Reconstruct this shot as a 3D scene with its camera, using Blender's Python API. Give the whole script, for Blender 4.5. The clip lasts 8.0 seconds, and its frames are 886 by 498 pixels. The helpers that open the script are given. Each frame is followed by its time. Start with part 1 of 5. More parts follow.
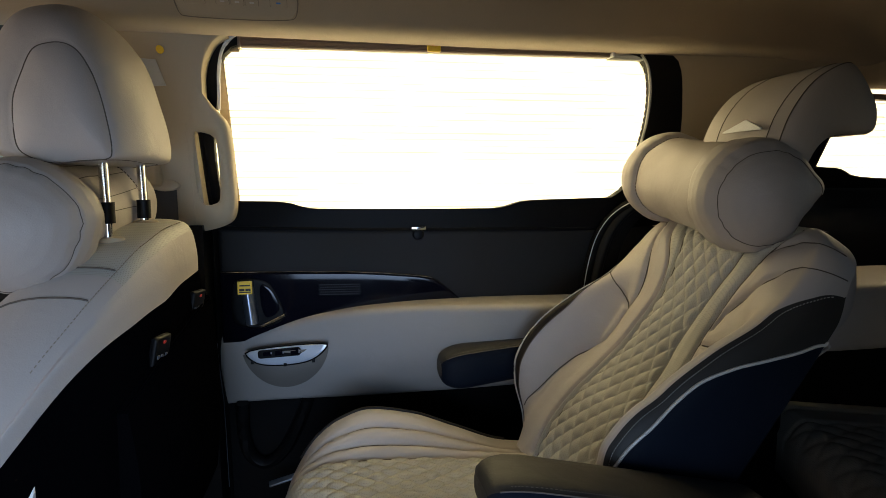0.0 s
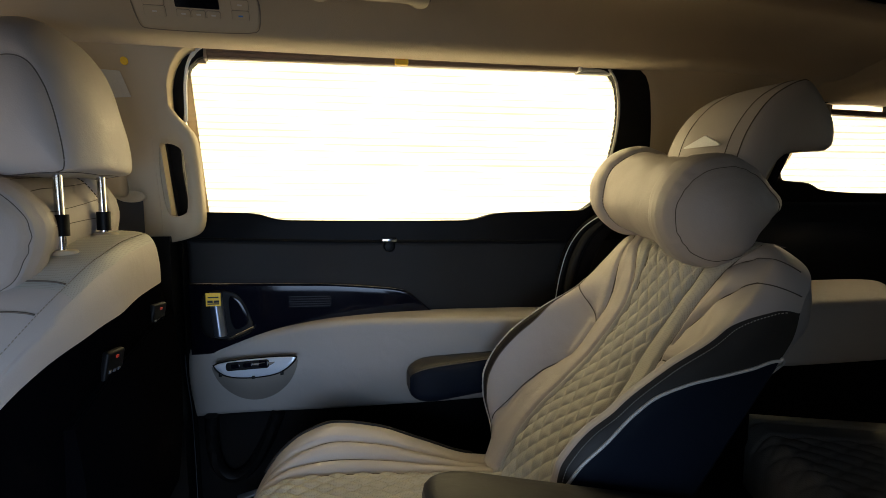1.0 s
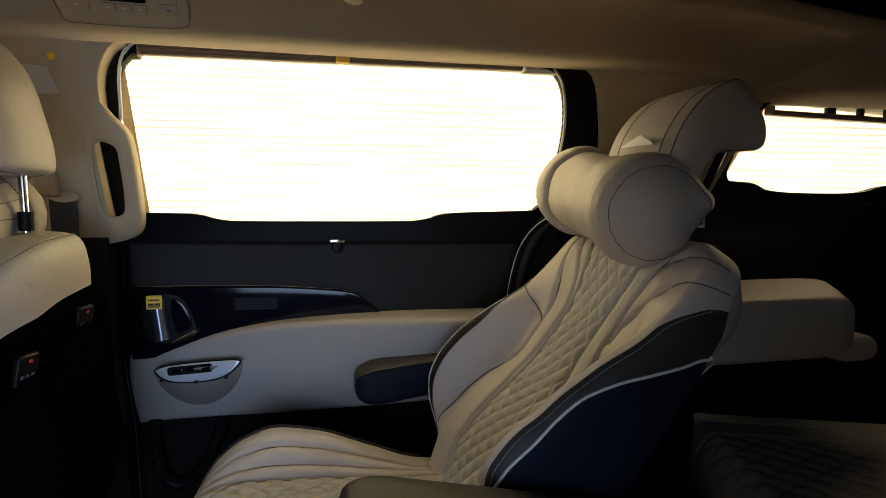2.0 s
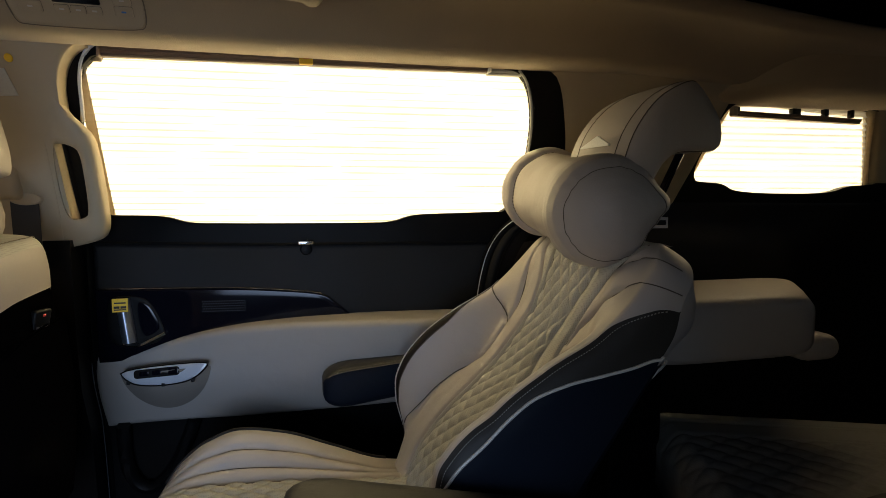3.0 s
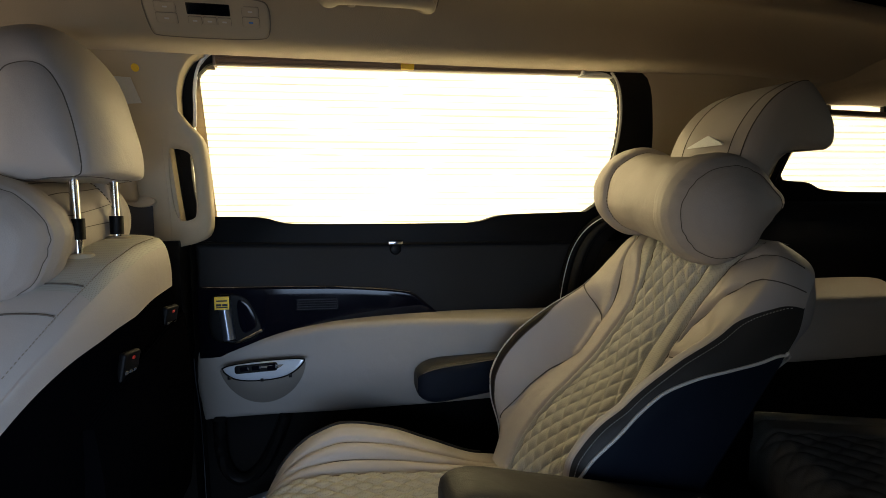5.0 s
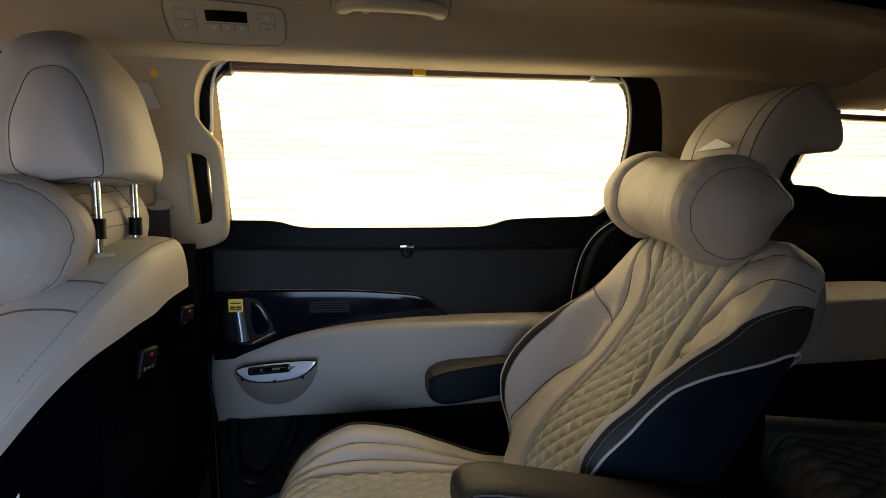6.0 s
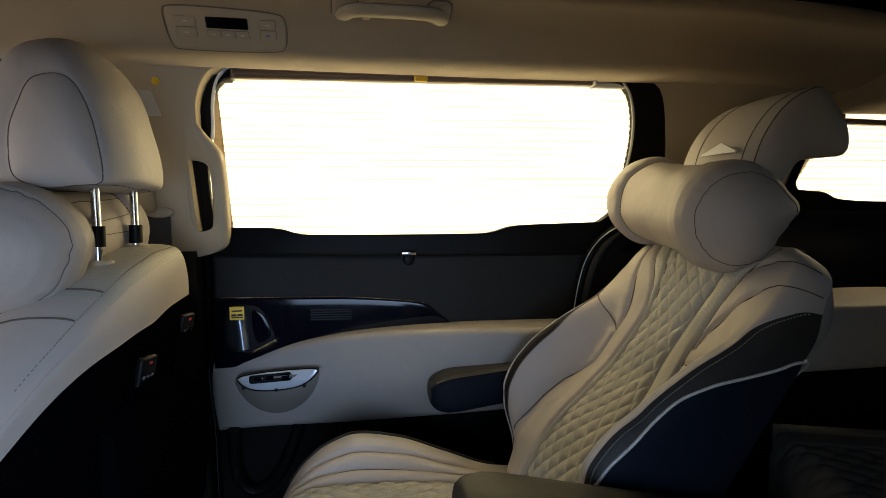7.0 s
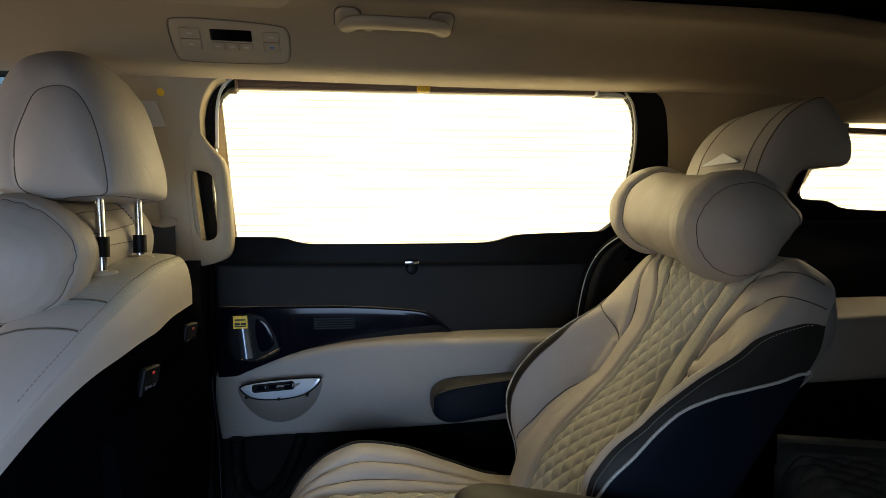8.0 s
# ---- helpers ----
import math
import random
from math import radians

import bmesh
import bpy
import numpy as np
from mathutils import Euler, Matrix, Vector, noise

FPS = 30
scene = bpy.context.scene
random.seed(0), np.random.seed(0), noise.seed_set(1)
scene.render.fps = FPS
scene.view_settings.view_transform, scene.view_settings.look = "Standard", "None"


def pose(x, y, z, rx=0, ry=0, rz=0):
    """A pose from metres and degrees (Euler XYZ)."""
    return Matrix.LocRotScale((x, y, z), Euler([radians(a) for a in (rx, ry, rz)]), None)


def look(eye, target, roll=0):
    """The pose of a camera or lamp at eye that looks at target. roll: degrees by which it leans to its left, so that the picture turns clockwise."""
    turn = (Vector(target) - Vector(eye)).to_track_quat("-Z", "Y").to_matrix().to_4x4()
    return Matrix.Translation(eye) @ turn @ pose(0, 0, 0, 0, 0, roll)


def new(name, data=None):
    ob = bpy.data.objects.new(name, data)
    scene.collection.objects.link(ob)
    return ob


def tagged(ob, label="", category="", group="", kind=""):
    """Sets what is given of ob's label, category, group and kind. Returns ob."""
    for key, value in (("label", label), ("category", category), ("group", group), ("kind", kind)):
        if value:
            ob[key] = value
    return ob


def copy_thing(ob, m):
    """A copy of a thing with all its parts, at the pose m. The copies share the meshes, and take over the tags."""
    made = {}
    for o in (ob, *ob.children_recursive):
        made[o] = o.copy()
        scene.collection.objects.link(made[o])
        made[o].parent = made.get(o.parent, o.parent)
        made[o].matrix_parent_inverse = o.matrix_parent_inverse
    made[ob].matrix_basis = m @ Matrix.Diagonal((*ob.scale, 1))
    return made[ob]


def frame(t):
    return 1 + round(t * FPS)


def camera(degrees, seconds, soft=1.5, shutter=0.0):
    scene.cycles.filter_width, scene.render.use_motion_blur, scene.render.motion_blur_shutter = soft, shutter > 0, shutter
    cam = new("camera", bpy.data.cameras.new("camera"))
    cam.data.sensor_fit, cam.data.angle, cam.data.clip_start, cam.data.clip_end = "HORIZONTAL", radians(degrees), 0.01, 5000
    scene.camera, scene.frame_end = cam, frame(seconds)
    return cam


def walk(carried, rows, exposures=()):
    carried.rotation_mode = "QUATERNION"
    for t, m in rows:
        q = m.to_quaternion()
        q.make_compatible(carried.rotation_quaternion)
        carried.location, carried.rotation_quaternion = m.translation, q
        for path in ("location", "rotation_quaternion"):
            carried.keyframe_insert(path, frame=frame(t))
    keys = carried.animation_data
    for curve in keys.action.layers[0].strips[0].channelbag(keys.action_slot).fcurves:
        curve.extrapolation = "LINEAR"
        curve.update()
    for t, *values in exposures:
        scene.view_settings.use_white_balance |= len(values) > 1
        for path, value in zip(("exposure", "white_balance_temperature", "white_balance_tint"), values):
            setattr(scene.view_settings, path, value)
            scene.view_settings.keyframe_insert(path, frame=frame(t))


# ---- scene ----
cam = camera(74.7, 8.0, soft=0.4)
PATH = [
    (0, (-0.01, 0.003, 0.959), (0.383, 1.952, 0.738), -0.0),
    (0.5, (0.018, -0.002, 0.961), (0.413, 1.948, 0.756), 0.1),
    (1, (0.049, -0.006, 0.968), (0.465, 1.941, 0.777), 0.3),
    (1.5, (0.085, -0.012, 0.973), (0.535, 1.928, 0.786), 0.3),
    (2, (0.133, -0.009, 0.963), (0.615, 1.923, 0.78), 0.3),
    (2.2, (0.147, -0.01, 0.964), (0.648, 1.918, 0.781), 0.3),
    (2.75, (0.197, -0.021, 0.965), (0.705, 1.906, 0.783), 0.15),
    (3.3, (0.189, -0.028, 0.964), (0.682, 1.902, 0.785), -0.0),
    (3.5, (0.157, -0.021, 0.965), (0.644, 1.911, 0.783), -0.1),
    (4, (0.077, -0.008, 0.961), (0.535, 1.93, 0.78), -0.1),
    (4.5, (0.04, -0.01, 0.963), (0.482, 1.932, 0.782), -0.2),
    (6, (0.017, -0.034, 0.944), (0.41, 1.922, 0.807), -0.2),
    (6.5, (0.014, -0.027, 0.938), (0.404, 1.93, 0.813), -0.3),
    (7, (0.022, -0.025, 0.943), (0.404, 1.935, 0.83), -0.4),
    (7.5, (0.028, -0.027, 0.942), (0.397, 1.936, 0.847), -0.4),
    (8, (0.027, -0.028, 0.949), (0.393, 1.936, 0.86), -0.4),
]
walk(cam, [(t, look(eye, target, roll)) for t, eye, target, roll in PATH], [(0.0, 1.41, 6900, 16.0), (1.5, 1.28, 7050, 17.0), (3.5, 1.22, 7150, 19.0), (4.5, 1.22, 7150, 15.5), (6.0, 1.30, 7100, 18.5), (8.0, 1.31, 6850, 14.5)])

# ---- light ----
SUN_ELEVATION, SUN_AZIMUTH = 24.0, 4.0   # degrees; azimuth from +y towards +x
world = bpy.data.worlds.new("sky")
scene.world = world
world.use_nodes = True
wn = world.node_tree
sky = wn.nodes.new("ShaderNodeTexSky")
sky.sky_type, sky.sun_disc = "NISHITA", False
sky.sun_elevation, sky.sun_rotation = radians(SUN_ELEVATION), radians(SUN_AZIMUTH)
wn.links.new(sky.outputs[0], wn.nodes["Background"].inputs[0])
wn.nodes["Background"].inputs[1].default_value = 0.05
sun = new("sun", bpy.data.lights.new("sun", "SUN"))
sun.data.energy, sun.data.angle, sun.data.color = 4.7, radians(0.5), (1.0, 0.9, 0.74)
ce, az = math.cos(radians(SUN_ELEVATION)), radians(SUN_AZIMUTH)
sun.matrix_world = look((0, 0, 0), (-ce * math.sin(az), -ce * math.cos(az), -math.sin(radians(SUN_ELEVATION))))
scene.view_settings.exposure = 1.42


def daylight(name, eye, target, w, h, power, color, spread=180):
    """An area lamp in an opening, for the sky's light."""
    lamp = new(name, bpy.data.lights.new(name, "AREA"))
    lamp.data.shape, lamp.data.size, lamp.data.size_y = "RECTANGLE", w, h
    lamp.data.energy, lamp.data.color = power, color
    lamp.data.spread = radians(spread)
    lamp.matrix_world = look(eye, target)
    return lamp


daylight("daylight_open_door", (-0.12, -0.42, 0.62), (-0.09, 1.0, 0.495), 0.85, 0.6, 1.06, (0.42, 0.65, 1.0), 62)
daylight("daylight_windscreen", (-1.28, 0.80, 0.98), (0.0, 0.9, 0.99), 0.85, 0.40, 0.90, (1.0, 0.95, 0.87))


# ---- materials ----
def material(name, color, rough=0.5, metal=0.0, grain=400.0, bump=0.05, vary=0.12, stain=6.0, spec=0.5, coat=0.0, sheen=0.0):
    m = bpy.data.materials.new(name)
    m.use_nodes = True
    n, l = m.node_tree.nodes, m.node_tree.links
    b = n["Principled BSDF"]
    b.inputs["Roughness"].default_value, b.inputs["Metallic"].default_value = rough, metal
    b.inputs["Specular IOR Level"].default_value = spec
    b.inputs["Coat Weight"].default_value = coat
    b.inputs["Sheen Weight"].default_value = sheen
    co = n.new("ShaderNodeTexCoord")
    big, fine = n.new("ShaderNodeTexNoise"), n.new("ShaderNodeTexNoise")
    big.inputs["Scale"].default_value, big.inputs["Detail"].default_value = stain, 4
    fine.inputs["Scale"].default_value, fine.inputs["Detail"].default_value = grain, 3
    for t in (big, fine):
        l.new(co.outputs["Object"], t.inputs["Vector"])
    add = n.new("ShaderNodeMath")
    add.operation = "ADD"
    l.new(big.outputs[0], add.inputs[0])
    l.new(fine.outputs[0], add.inputs[1])
    ramp = n.new("ShaderNodeMapRange")
    ramp.inputs["From Min"].default_value, ramp.inputs["From Max"].default_value = 0.6, 1.4
    ramp.inputs["To Min"].default_value, ramp.inputs["To Max"].default_value = 1 - vary, 1 + vary
    l.new(add.outputs[0], ramp.inputs["Value"])
    mul = n.new("ShaderNodeVectorMath")
    mul.operation = "SCALE"
    mul.inputs[0].default_value = color
    l.new(ramp.outputs[0], mul.inputs["Scale"])
    l.new(mul.outputs[0], b.inputs["Base Color"])
    rr = n.new("ShaderNodeMapRange")
    rr.inputs["To Min"].default_value, rr.inputs["To Max"].default_value = max(rough - 0.08, 0.02), min(rough + 0.08, 1)
    l.new(big.outputs[0], rr.inputs["Value"])
    l.new(rr.outputs[0], b.inputs["Roughness"])
    if bump:
        bp = n.new("ShaderNodeBump")
        bp.inputs["Strength"].default_value, bp.inputs["Distance"].default_value = bump, 0.002
        l.new(fine.outputs[0], bp.inputs["Height"])
        l.new(bp.outputs[0], b.inputs["Normal"])
    return m


def leather(name, color, rough=0.5, dots=0.0, spec=0.4):
    """Grained leather; dots: perforations at that spacing in metres."""
    m = material(name, color, rough, grain=900.0, bump=0.12, vary=0.07, stain=5.0, spec=spec)
    n, l = m.node_tree.nodes, m.node_tree.links
    b, co = n["Principled BSDF"], n["Texture Coordinate"]
    v = n.new("ShaderNodeTexVoronoi")
    v.inputs["Scale"].default_value = 1 / dots if dots else 420.0
    v.inputs["Randomness"].default_value = 0.0 if dots else 1.0
    l.new(co.outputs["Object"], v.inputs["Vector"])
    if dots:
        hole = n.new("ShaderNodeMapRange")
        hole.inputs["From Min"].default_value, hole.inputs["From Max"].default_value = 0.25, 0.4
        hole.inputs["To Min"].default_value, hole.inputs["To Max"].default_value = 0.72, 1.0
        l.new(v.outputs["Distance"], hole.inputs["Value"])
        mul = n.new("ShaderNodeVectorMath")
        mul.operation = "SCALE"
        l.new(b.inputs["Base Color"].links[0].from_socket, mul.inputs[0])
        l.new(hole.outputs[0], mul.inputs["Scale"])
        l.new(mul.outputs[0], b.inputs["Base Color"])
    bp = n.new("ShaderNodeBump")
    bp.inputs["Strength"].default_value, bp.inputs["Distance"].default_value = 0.12, 0.001
    l.new(v.outputs["Distance"], bp.inputs["Height"])
    l.new(b.inputs["Normal"].links[0].from_socket, bp.inputs["Normal"])
    soft_folds = n.new("ShaderNodeTexNoise")
    soft_folds.inputs["Scale"].default_value, soft_folds.inputs["Detail"].default_value, soft_folds.inputs["Distortion"].default_value = 22.0, 2.0, 0.6
    l.new(co.outputs["Object"], soft_folds.inputs["Vector"])
    bp2 = n.new("ShaderNodeBump")
    bp2.inputs["Strength"].default_value, bp2.inputs["Distance"].default_value = 0.22, 0.006
    l.new(soft_folds.outputs[0], bp2.inputs["Height"])
    l.new(bp.outputs[0], bp2.inputs["Normal"])
    l.new(bp2.outputs[0], b.inputs["Normal"])
    return m


def blind_cloth(name, dark=(0.80, 0.745, 0.46, 1), light=(0.91, 0.875, 0.60, 1), through_share=0.70):
    """Thin woven cloth that lets the daylight through."""
    m = bpy.data.materials.new(name)
    m.use_nodes = True
    n, l = m.node_tree.nodes, m.node_tree.links
    n.remove(n["Principled BSDF"])
    co = n.new("ShaderNodeTexCoord")
    noise_tex = n.new("ShaderNodeTexNoise")
    noise_tex.inputs["Scale"].default_value, noise_tex.inputs["Detail"].default_value = 3.0, 3.0
    mp = n.new("ShaderNodeMapping")
    mp.inputs["Scale"].default_value = (1, 1, 45)
    l.new(co.outputs["Object"], mp.inputs["Vector"])
    l.new(mp.outputs[0], noise_tex.inputs["Vector"])
    mix = n.new("ShaderNodeMix")
    mix.data_type = "RGBA"
    mix.inputs["A"].default_value, mix.inputs["B"].default_value = dark, light
    l.new(noise_tex.outputs[0], mix.inputs["Factor"])
    d, t, s = n.new("ShaderNodeBsdfDiffuse"), n.new("ShaderNodeBsdfTranslucent"), n.new("ShaderNodeMixShader")
    for sh in (d, t):
        l.new(mix.outputs["Result"], sh.inputs["Color"])
    s.inputs[0].default_value = through_share
    l.new(d.outputs[0], s.inputs[1])
    l.new(t.outputs[0], s.inputs[2])
    l.new(s.outputs[0], n["Material Output"].inputs["Surface"])
    return m


def glass(name, tint=(0.9, 0.95, 0.95)):
    m = bpy.data.materials.new(name)
    m.use_nodes = True
    b = m.node_tree.nodes["Principled BSDF"]
    b.inputs["Base Color"].default_value = (*tint, 1)
    b.inputs["Transmission Weight"].default_value, b.inputs["Roughness"].default_value, b.inputs["IOR"].default_value = 1.0, 0.0, 1.05
    return m


BEIGE = leather("beige_leather", (0.432, 0.384, 0.347))
BEIGE_PERF = leather("perforated_beige_leather", (0.412, 0.395, 0.348), 0.55, dots=0.0030)
CHARCOAL = leather("charcoal_leather", (0.031, 0.028, 0.024), 0.5, spec=0.2)
NAVY = leather("dark_navy_leather", (0.005, 0.008, 0.015), 0.6, spec=0.1)
BLACK_CLOTH = material("black_seat_back_fabric", (0.0015, 0.0015, 0.002), 0.95, spec=0.0, grain=600, bump=0.2)
PIPING = material("pale_piping", (0.55, 0.52, 0.47), 0.45)
# Thread colour, darkened to carry the shade in the seam creases.
SEAM = material("dark_thread_and_crease_shade", (0.095, 0.076, 0.060), 0.8)
THREAD = material("pale_thread", (0.5, 0.47, 0.42), 0.7)
HEADLINER = material("headliner_fabric", (0.405, 0.315, 0.20), 0.95, grain=700, bump=0.25, vary=0.08, sheen=0.2)
DARK_LINER = material("dark_roof_fabric", (0.008, 0.007, 0.006), 0.95, grain=700, bump=0.2, spec=0.0)
TRIM = material("beige_moulded_plastic", (0.43, 0.35, 0.238), 0.6, grain=1200, bump=0.12, vary=0.06)
DOOR_BEIGE = leather("door_beige_leatherette", (0.285, 0.258, 0.236), 0.5)
DOOR_DARK = material("dark_grey_door_leatherette", (0.0085, 0.008, 0.008), 0.65, grain=1000, bump=0.2, spec=0.25)
BLACK = material("black_plastic", (0.003, 0.003, 0.0032), 0.5, grain=900, bump=0.1, spec=0.15)
RUBBER = material("black_rubber_seal", (0.003, 0.003, 0.003), 0.65, spec=0.15)
GLOSS = material("piano_black", (0.003, 0.003, 0.006), 0.10, bump=0.0, spec=0.22)
DARK_CHROME = material("dark_chrome", (0.05, 0.045, 0.07), 0.15, metal=0.9, bump=0.0, vary=0.05)
CHROME = material("satin_chrome", (0.75, 0.76, 0.78), 0.16, metal=1.0, bump=0.0, vary=0.05)
SILVER = material("silver_painted_plastic", (0.62, 0.66, 0.72), 0.3, metal=0.45, bump=0.0, vary=0.05)
CARPET = material("dark_carpet", (0.004, 0.004, 0.004), 0.98, spec=0.0, grain=500, bump=0.6, vary=0.3)
YELLOW = material("yellow_sticker_film", (0.8, 0.5, 0.02), 0.5, bump=0.0)
WHITE = material("white_label_paper", (0.8, 0.8, 0.78), 0.6, bump=0.0)
GREY_LABEL = material("pale_grey_label", (0.5, 0.5, 0.47), 0.55, bump=0.0)
KEY = material("grey_rubber_key", (0.07, 0.07, 0.075), 0.5, bump=0.0)
INK = material("black_print", (0.02, 0.02, 0.02), 0.7, bump=0.0)
RED = material("red_plastic", (0.6, 0.03, 0.015), 0.4, bump=0.0)
ORANGE = material("orange_print", (0.75, 0.2, 0.04), 0.5, bump=0.0)
BLUE_ARROW = material("blue_print", (0.05, 0.2, 0.55), 0.5, bump=0.0)
RAIL = material("brown_blind_rail", (0.20, 0.135, 0.095), 0.45, grain=300, bump=0.1)
BLIND = blind_cloth("sheer_blind_cloth")
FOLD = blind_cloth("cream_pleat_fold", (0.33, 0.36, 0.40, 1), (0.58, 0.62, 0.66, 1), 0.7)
# Same fabric as BLIND, coloured down for the weaker light on the quarter window.
DIM_BLIND = blind_cloth("dim_blind_cloth", (0.54, 0.485, 0.33, 1), (0.69, 0.645, 0.465, 1), 0.80)
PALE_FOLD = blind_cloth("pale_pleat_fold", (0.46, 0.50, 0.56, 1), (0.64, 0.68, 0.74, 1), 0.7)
CHANNEL = blind_cloth("cream_blind_channel", (0.42, 0.36, 0.28, 1), (0.55, 0.48, 0.38, 1), 0.7)
EDGE_BAND = leather("dark_brown_leather", (0.014, 0.010, 0.008), 0.55, spec=0.2)
# Darker than the door trim: the grip bowl's shade is put into this colour.
SHADED_BEIGE = material("shaded_glossy_beige_plastic", (0.20, 0.178, 0.155), 0.24, grain=1200, bump=0.05, vary=0.06)
STEEL = material("dark_satin_steel", (0.30, 0.34, 0.40), 0.3, metal=0.9, bump=0.0, vary=0.05)
GRILLE = material("dark_perforated_plastic", (0.010, 0.007, 0.012), 0.5, bump=0.0)
GAP = material("shaded_joint", (0.17, 0.135, 0.095), 0.8)
STITCH_TAN = material("tan_thread", (0.27, 0.225, 0.17), 0.8)
GLASS = glass("window_glass")
TINTED = glass("tinted_window_glass", (0.16, 0.27, 0.36))
WEBBING = material("dark_belt_webbing", (0.03, 0.03, 0.032), 0.8, grain=1500, bump=0.3)
PAINT = material("dark_car_paint", (0.02, 0.02, 0.022), 0.3, coat=0.5, bump=0.0)
ASPHALT = material("asphalt", (0.05, 0.05, 0.05), 0.9, grain=60, bump=0.5, vary=0.25, stain=0.7)
SCREEN = material("dark_display", (0.003, 0.003, 0.004), 0.15, bump=0.0)


# ---- mesh helpers ----
def thing(name, at, label, category, group="", kind=""):
    ob = new(name)
    ob.location = at
    ob.empty_display_size = 0.05
    bpy.context.view_layer.update()
    return tagged(ob, label, category, group, kind)


def origin_of(ob):
    return Matrix.Translation(ob.location) if ob.parent is None else Matrix.Identity(4)


def part(name, mesh, mat, parent=None, label="", smooth=45):
    """Links a bmesh or mesh, in world coordinates, as one object under a thing or a part."""
    if isinstance(mesh, bmesh.types.BMesh):
        data = bpy.data.meshes.new(name)
        bmesh.ops.recalc_face_normals(mesh, faces=mesh.faces[:])
        mesh.to_mesh(data)
        mesh.free()
    else:
        data = mesh
    data.materials.append(mat)
    data.shade_smooth()
    if smooth < 180:
        data.set_sharp_from_angle(angle=radians(smooth))
    ob = new(name, data)
    if parent is not None:
        ob.parent = parent
        ob.matrix_parent_inverse = origin_of(parent).inverted()
    if label:
        ob["label"] = label
    return ob


def structure(name, mesh, mat, label, category, smooth=45):
    return tagged(part(name, mesh, mat, None, "", smooth), label, category, kind="structure")


def pydata(verts, faces):
    data = bpy.data.meshes.new("mesh")
    data.from_pydata([tuple(v) for v in verts], [], faces)
    bm = bmesh.new()
    bm.from_mesh(data)
    bpy.data.meshes.remove(data)
    bmesh.ops.remove_doubles(bm, verts=bm.verts[:], dist=1e-5)
    return bm


def grid(P, close_u=False, close_v=False, caps=False):
    """A quad grid from an array of points [u][v]; caps fan the first and last u rows shut."""
    P = np.asarray(P, float)
    nu, nv = P.shape[:2]
    verts = list(P.reshape(-1, 3))
    faces = []
    for i in range(nu if close_u else nu - 1):
        for j in range(nv if close_v else nv - 1):
            a, b = (i + 1) % nu, (j + 1) % nv
            faces.append((i * nv + j, a * nv + j, a * nv + b, i * nv + b))
    if caps:
        for i in (0, nu - 1):
            verts.append(P[i].mean(axis=0))
            for j in range(nv if close_v else nv - 1):
                faces.append((i * nv + j, i * nv + (j + 1) % nv, len(verts) - 1))
    return pydata(verts, faces)


def solid(P, Q):
    """A closed solid between two point grids of one size."""
    P, Q = np.asarray(P, float), np.asarray(Q, float)
    nu, nv = P.shape[:2]
    verts, faces, o = list(P.reshape(-1, 3)) + list(Q.reshape(-1, 3)), [], nu * nv
    for i in range(nu - 1):
        for j in range(nv - 1):
            a = (i * nv + j, (i + 1) * nv + j, (i + 1) * nv + j + 1, i * nv + j + 1)
            faces += [a, tuple(k + o for k in reversed(a))]
    rim = [i * nv for i in range(nu)] + [(nu - 1) * nv + j for j in range(1, nv)] + [i * nv + nv - 1 for i in range(nu - 2, -1, -1)] + [j for j in range(nv - 2, 0, -1)]
    for k in range(len(rim)):
        a, b = rim[k], rim[(k + 1) % len(rim)]
        faces.append((a, b, b + o, a + o))
    return pydata(verts, faces)


def smooth_path(pts, closed=False, rounds=3):
    """Chaikin's corner cutting."""
    pts = [np.array(p, float) for p in pts]
    for _ in range(rounds):
        out = [] if closed else [pts[0]]
        for a, b in zip(pts, pts[1:] + (pts[:1] if closed else [])):
            out += [a * 0.75 + b * 0.25, a * 0.25 + b * 0.75]
        pts = out if closed else out + [pts[-1]]
    return pts


def tube(pts, r, sides=6, closed=False, flat=1.0, up=(0, 0, 1)):
    """A rod of radius r along points; flat squashes it across its up side."""
    pts = [np.array(p, float) for p in pts]
    rows, n = [], len(pts)
    for i, p in enumerate(pts):
        a = pts[(i - 1) % n] if closed or i else pts[0]
        b = pts[(i + 1) % n] if closed or i < n - 1 else pts[-1]
        t = (b - a) / (np.linalg.norm(b - a) + 1e-12)
        e = np.cross(t, up)
        if np.linalg.norm(e) < 1e-3:
            e = np.cross(t, (0, 1, 0))
        e /= np.linalg.norm(e)
        f = np.cross(e, t)
        rows.append([p + r * (math.cos(q) * e + flat * math.sin(q) * f) for q in np.arange(sides) * 2 * math.pi / sides])
    return grid(rows, close_u=closed, close_v=True, caps=not closed)


def box(lo, hi, bevel=0.004, seg=2):
    bm = bmesh.new()
    bmesh.ops.create_cube(bm, size=1)
    for v in bm.verts:
        v.co = Vector([(a + b) / 2 + c * (b - a) for a, b, c in zip(lo, hi, v.co)])
    if bevel:
        bmesh.ops.bevel(bm, geom=bm.edges[:], offset=bevel, segments=seg, profile=0.5, affect="EDGES")
    return bm


def moved(bm, m):
    bmesh.ops.transform(bm, matrix=m, verts=bm.verts[:])
    return bm


def joined(*bms):
    out = bmesh.new()
    for b in bms:
        data = bpy.data.meshes.new("tmp")
        b.to_mesh(data)
        b.free()
        out.from_mesh(data)
        bpy.data.meshes.remove(data)
    return out


def smoothstep(a, b, x):
    u = np.clip((x - a) / (b - a), 0, 1)
    return u * u * (3 - 2 * u)


